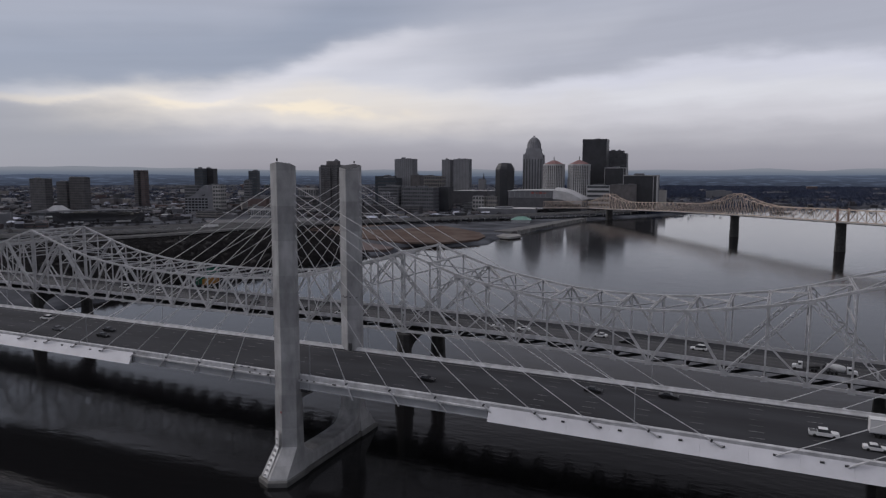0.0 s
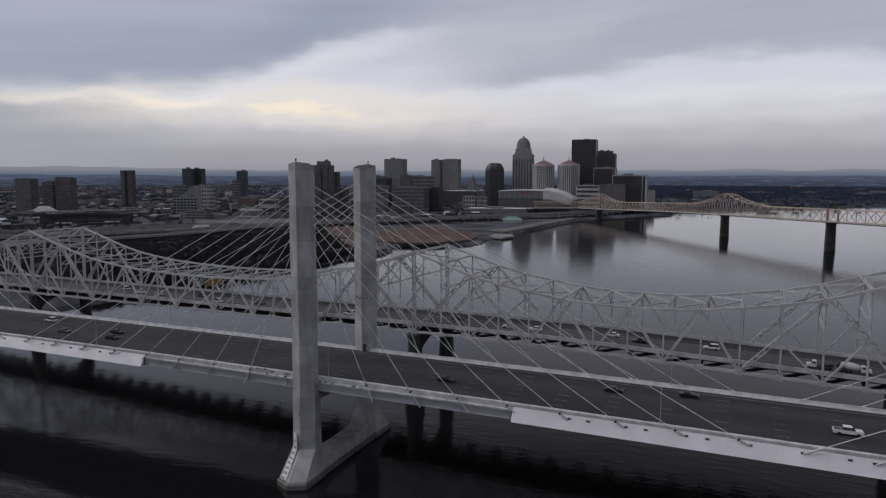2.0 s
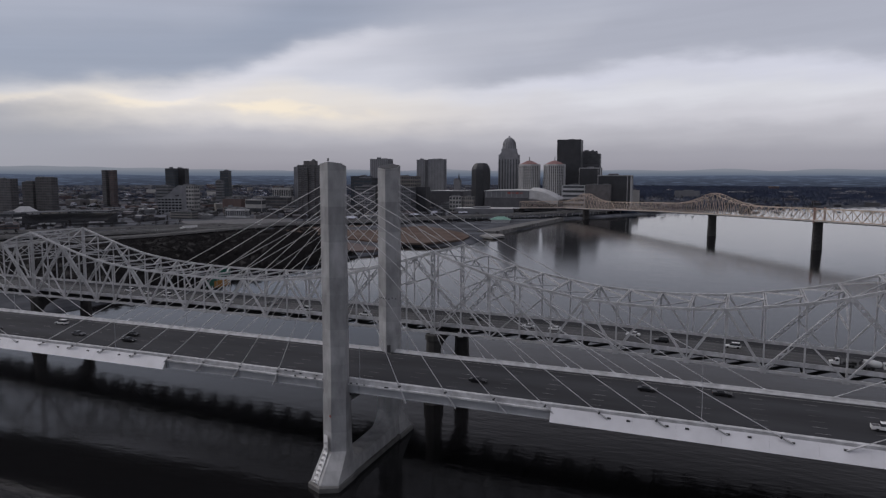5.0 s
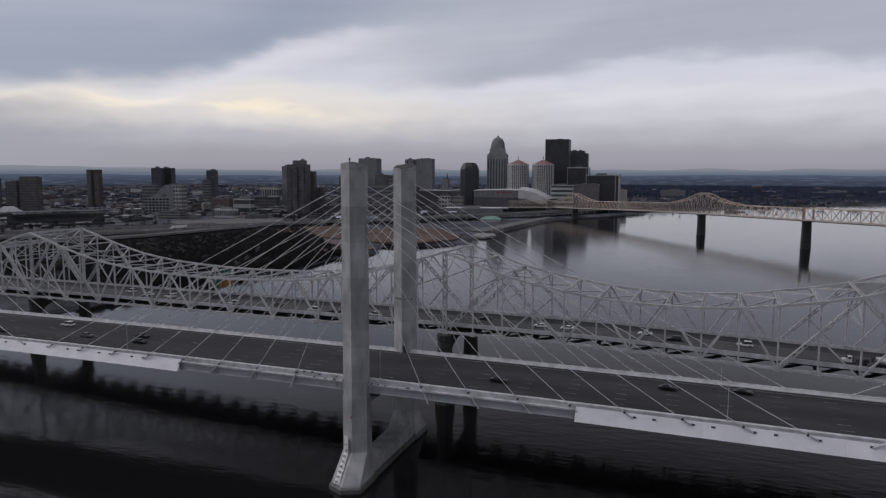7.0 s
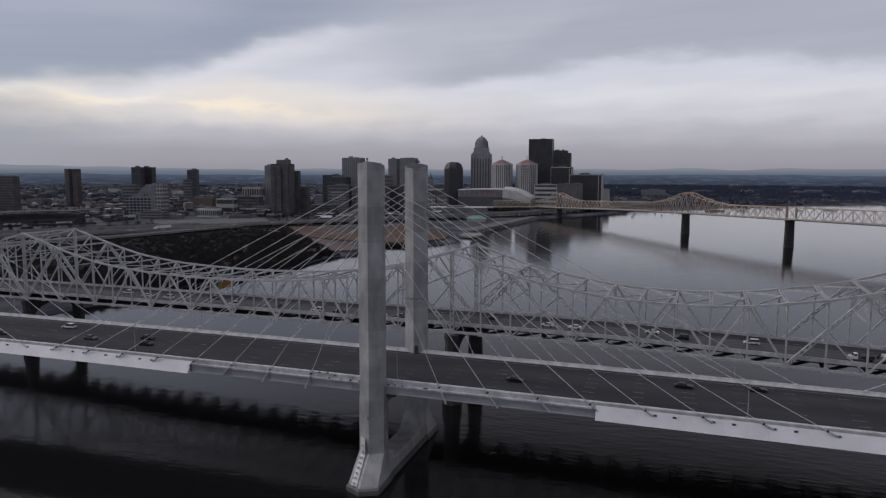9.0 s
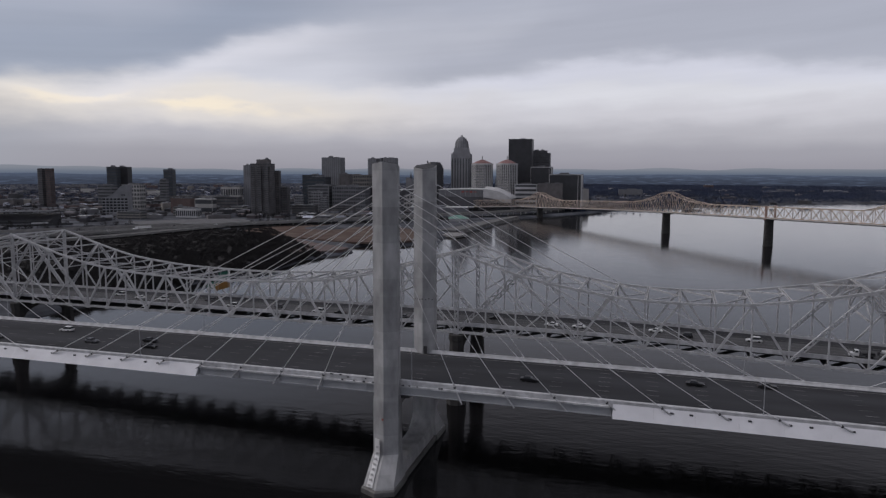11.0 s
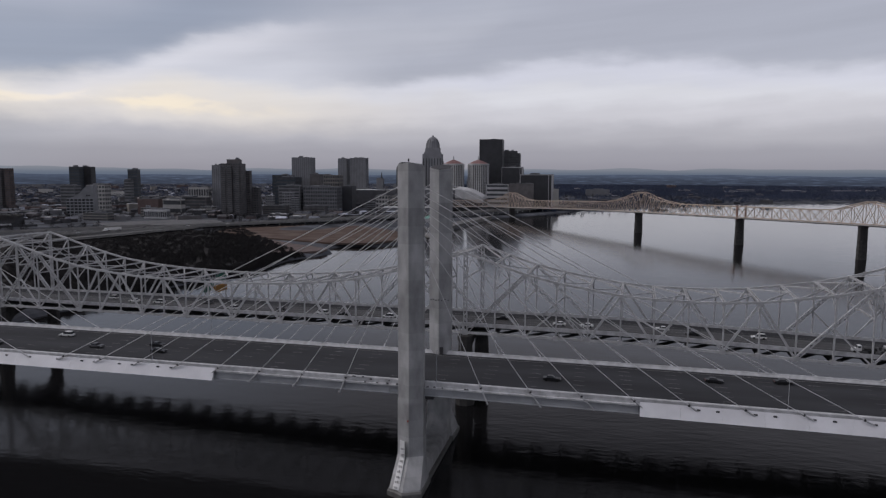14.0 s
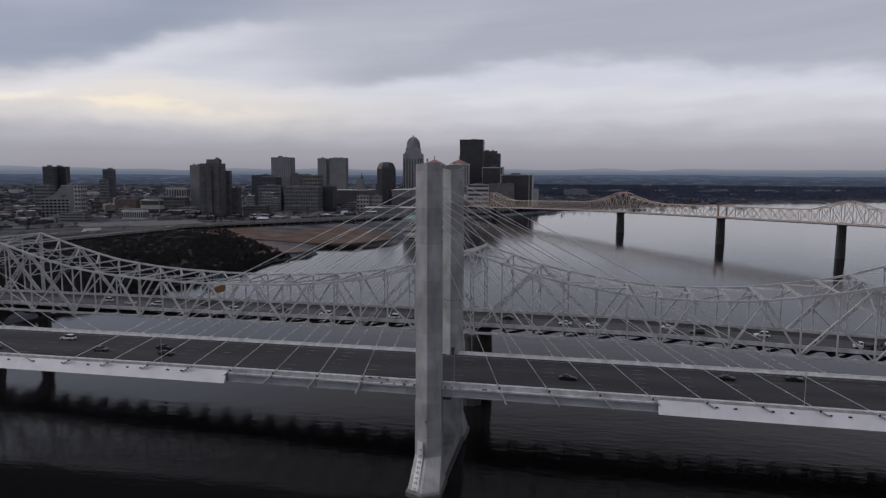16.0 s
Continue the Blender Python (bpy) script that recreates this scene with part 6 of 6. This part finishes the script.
def semi(label, at, turn, cab_paint):
    ob = thing("semi_truck", label, "truck", at=at)
    ob.rotation_euler = (0, 0, radians(turn))
    trailer = box_part("trailer", (-11.0, -1.3, 1.15), (5.15, 1.3, 4.1), TRAILER, ob, "long white box trailer")
    box_part("trailer_frame", (-10.8, -0.9, 0.85), (4.8, 0.9, 1.15), DARK_STEEL, trailer)
    box_part("side_skirt", (-5.5, -1.28, 0.45), (2.0, -1.22, 1.15), TRAILER, trailer)
    for z in (1.2, 4.0):
        box_part("rail", (-11.02, -1.33, z), (5.17, -1.28, z + 0.12), GIRDER, trailer)
    cab = loft_part("cab", [[(u, -1.2, z) for u, z in ((5.6, 0.7), (11.0, 0.7), (11.0, 1.9), (9.3, 2.15), (8.7, 3.2), (7.6, 3.9), (5.6, 3.95))],
                      [(u, 1.2, z) for u, z in ((5.6, 0.7), (11.0, 0.7), (11.0, 1.9), (9.3, 2.15), (8.7, 3.2), (7.6, 3.9), (5.6, 3.95))]], cab_paint, ob)
    loft_part("windshield", [[(9.26, -1.0, 2.2), (9.26, 1.0, 2.2), (8.72, 1.0, 3.15), (8.72, -1.0, 3.15)], [(9.36, -1.0, 2.2), (9.36, 1.0, 2.2), (8.82, 1.0, 3.15), (8.82, -1.0, 3.15)]], GLASS_DARK, cab)
    box_part("bumper", (11.0, -1.15, 0.5), (11.2, 1.15, 0.95), GIRDER, cab)
    wheels(ob, (-9.5, -8.2, 4.0, 5.3, 6.9, 10.2), 1.05, 0.5)
    return ob


def truck_cab(ob, x0, paint):
    """A short bonneted cab whose back wall stands at x0: bonnet, glass, roof, bumper and lamps."""
    prof = [(x0, 0.75), (x0 + 3.1, 0.75), (x0 + 3.1, 1.55), (x0 + 2.9, 1.75), (x0 + 1.75, 1.85), (x0 + 1.3, 2.75), (x0 + 0.1, 2.8), (x0, 2.7)]
    cab = loft_part("cab", [[(u, -1.08, z) for u, z in prof], [(u, 1.08, z) for u, z in prof]], paint, ob)
    pane = [(x0 + 1.70, 1.92), (x0 + 1.78, 1.92), (x0 + 1.40, 2.66), (x0 + 1.33, 2.66)]
    loft_part("windshield", [[(u, -0.95, z) for u, z in pane], [(u, 0.95, z) for u, z in pane]], GLASS_DARK, cab)
    for y in (-1.1, 1.06):
        box_part("side_window", (x0 + 0.35, y, 1.9), (x0 + 1.3, y + 0.04, 2.55), GLASS_DARK, cab)
        box_part("headlight", (x0 + 3.08, 0.65 * y - 0.15, 1.1), (x0 + 3.14, 0.65 * y + 0.2, 1.35), ROOF_PALE, cab)
    box_part("bumper", (x0 + 3.1, -1.1, 0.5), (x0 + 3.25, 1.1, 0.85), GIRDER, cab)


def flatbed(label, at, turn, paint):
    ob = thing("flatbed_truck", label, "truck", at=at)
    ob.rotation_euler, ob.scale = (0, 0, radians(turn)), (0.84, 0.84, 0.84)
    truck_cab(ob, 0.7, paint)
    box_part("chassis", (-4.4, -0.45, 0.62), (3.6, 0.45, 0.95), DARK_STEEL, ob)
    box_part("deck", (-4.5, -1.2, 0.95), (0.3, 1.2, 1.12), DARK_STEEL, ob, "dark flat cargo deck")
    box_part("headboard", (0.3, -1.2, 0.95), (0.42, 1.2, 2.5), DARK_STEEL, ob)
    for u, w, h in ((-3.6, 0.9, 0.7), (-2.3, 0.7, 0.45), (-1.0, 0.8, 0.35)):
        box_part("load", (u - w, -0.8, 1.12), (u + w * 0.6, 0.7, 1.12 + h), TYRE, ob, "dark low load on the deck")
    wheels(ob, (-3.4, -2.3, 3.0), 1.0, 0.48)
    return ob


def mixer(label, at, turn, paint):
    ob = thing("mixer_truck", label, "truck", at=at)
    ob.rotation_euler, ob.scale = (0, 0, radians(turn)), (0.84, 0.84, 0.84)
    truck_cab(ob, 1.9, paint)
    box_part("chassis", (-4.6, -0.5, 0.65), (4.9, 0.5, 1.0), DARK_STEEL, ob)
    rings = []
    for u, z, r in ((1.5, 1.9, 0.5), (1.2, 1.95, 0.95), (0.0, 2.1, 1.2), (-1.4, 2.35, 1.18), (-3.0, 2.7, 0.8), (-4.1, 2.95, 0.5), (-4.3, 3.0, 0.42)):
        rings.append([(u + 0.2 * r * math.sin(math.pi * i / 7), r * math.cos(math.pi * i / 7), z + r * math.sin(math.pi * i / 7)) for i in range(14)])
    loft_part("drum", rings, TRAILER, ob, "tilted pale mixing drum", True)
    box_part("hopper", (-4.7, -0.6, 2.9), (-4.2, 0.6, 3.6), DARK_STEEL, ob, "dark loading hopper")
    box_part("chute", (-5.3, -0.3, 1.5), (-4.5, 0.3, 2.7), DARK_STEEL, ob)
    box_part("drum_stand", (-3.4, -0.7, 1.0), (-3.0, 0.7, 2.1), DARK_STEEL, ob)
    wheels(ob, (-3.6, -2.4, -1.2, 4.1), 1.0, 0.5)
    return ob


def on_deck(x, y):
    return (x, y, deck_z(x) + 0.02)


def on_truss(s, a):
    p = k_point(s, a, k_bottom(s) + 2.33)
    return tuple(p)

semi("white box semi-trailer with a black tractor on the bridge", on_deck(149.0, 20.0), 0, BLACK_PAINT)
car("sedan", "white sedan driving on the asphalt deck", on_deck(138.0, 10.8), 0, WHITE_PAINT)
pickup("white pickup truck towing on the asphalt deck", on_deck(129.0, 14.6), 0, WHITE_PAINT)
for x, y in ((35.5, 14.0), (78.0, 23.5), (96.0, 27.0)):
    car("sedan", "dark sedan on the asphalt deck", on_deck(x, y), 0, BLACK_PAINT)
car("suv", "white sport utility car on the asphalt deck", on_deck(-126, 24.0), 180, WHITE_PAINT, 4.8, 1.9, 1.75, 1.0)
car("sedan", "dark sedan on the asphalt deck", on_deck(-106, 13.5), 0, GREY_PAINT)
for x, y in ((-88.5, 19.5), (-83.5, 13.0), (-140, 9.5)):
    car("sedan", "dark sedan on the asphalt deck", on_deck(x, y), 0, BLACK_PAINT)
# queueing traffic on the truss bridge
queue = [(-5.6, 6.5, "suv", WHITE_PAINT, 180), (-4.7, 6.6, "sedan", BLACK_PAINT, 180), (-3.0, 6.5, "suv", WHITE_PAINT, 180), (-2.2, 6.8, "sedan", GREY_PAINT, 180), (3.0, 10.5, "sedan", WHITE_PAINT, 180), (3.9, 10.6, "sedan", WHITE_PAINT, 180),
         (6.3, 14.4, "sedan", WHITE_PAINT, 180), (7.2, 10.6, "suv", BLACK_PAINT, 180), (9.2, 14.2, "suv", WHITE_PAINT, 180), (1.0, 14.4, "sedan", BLACK_PAINT, 180),
         (-7.5, 10.6, "sedan", GREY_PAINT, 180), (-9.4, 6.6, "suv", WHITE_PAINT, 180), (-11.0, 14.4, "suv", GREY_PAINT, 180), (-13.0, 10.4, "suv", WHITE_PAINT, 180), (-14.2, 10.6, "sedan", WHITE_PAINT, 180), (-15.6, 14.4, "suv", WHITE_PAINT, 180)]
for s, a, kind, paint, turn in queue:
    colour = "white" if paint is WHITE_PAINT else "black" if paint is BLACK_PAINT else "grey"
    car(kind, colour + (" sport utility car" if kind == "suv" else " sedan") + " queueing inside the truss bridge", on_truss(s, a), turn + math.degrees(SKEW), paint, 4.9 if kind == "suv" else 4.6, 1.9, 1.8 if kind == "suv" else 1.45, 1.0 if kind == "suv" else 0.0, "cars queueing on the truss bridge")
flatbed("white flatbed work truck parked on the truss bridge", on_truss(11.95, 7.4), 180 + math.degrees(SKEW), WHITE_PAINT)
mixer("white concrete mixer truck parked on the truss bridge", on_truss(12.78, 7.4), math.degrees(SKEW), WHITE_PAINT)

# traffic on the expressway across the river bank
for i, lane, kind in ((26, 5, "semi"), (18, -6, "suv"), (23, 9, "sedan"), (30, -9, "sedan"), (35, 6, "suv"), (41, 9, "sedan"), (47, -5, "sedan")):
    a, b = EX_LINE[i - 1], EX_LINE[i + 1]
    turn = math.degrees(math.atan2(b.y - a.y, b.x - a.x)) + (180 if lane > 0 else 0)
    spot = ex_point(i, lane, ex_z(i) + 0.01)
    if kind == "semi":
        semi("white semi truck on the elevated expressway", spot, turn, WHITE_PAINT)
    else:
        car(kind, "white car on the elevated expressway" if i % 2 else "grey car on the elevated expressway", spot, turn, WHITE_PAINT if i % 2 else GREY_PAINT, 4.8, 1.9, 1.7, 1.0 if kind == "suv" else 0.0, "cars on the expressway")
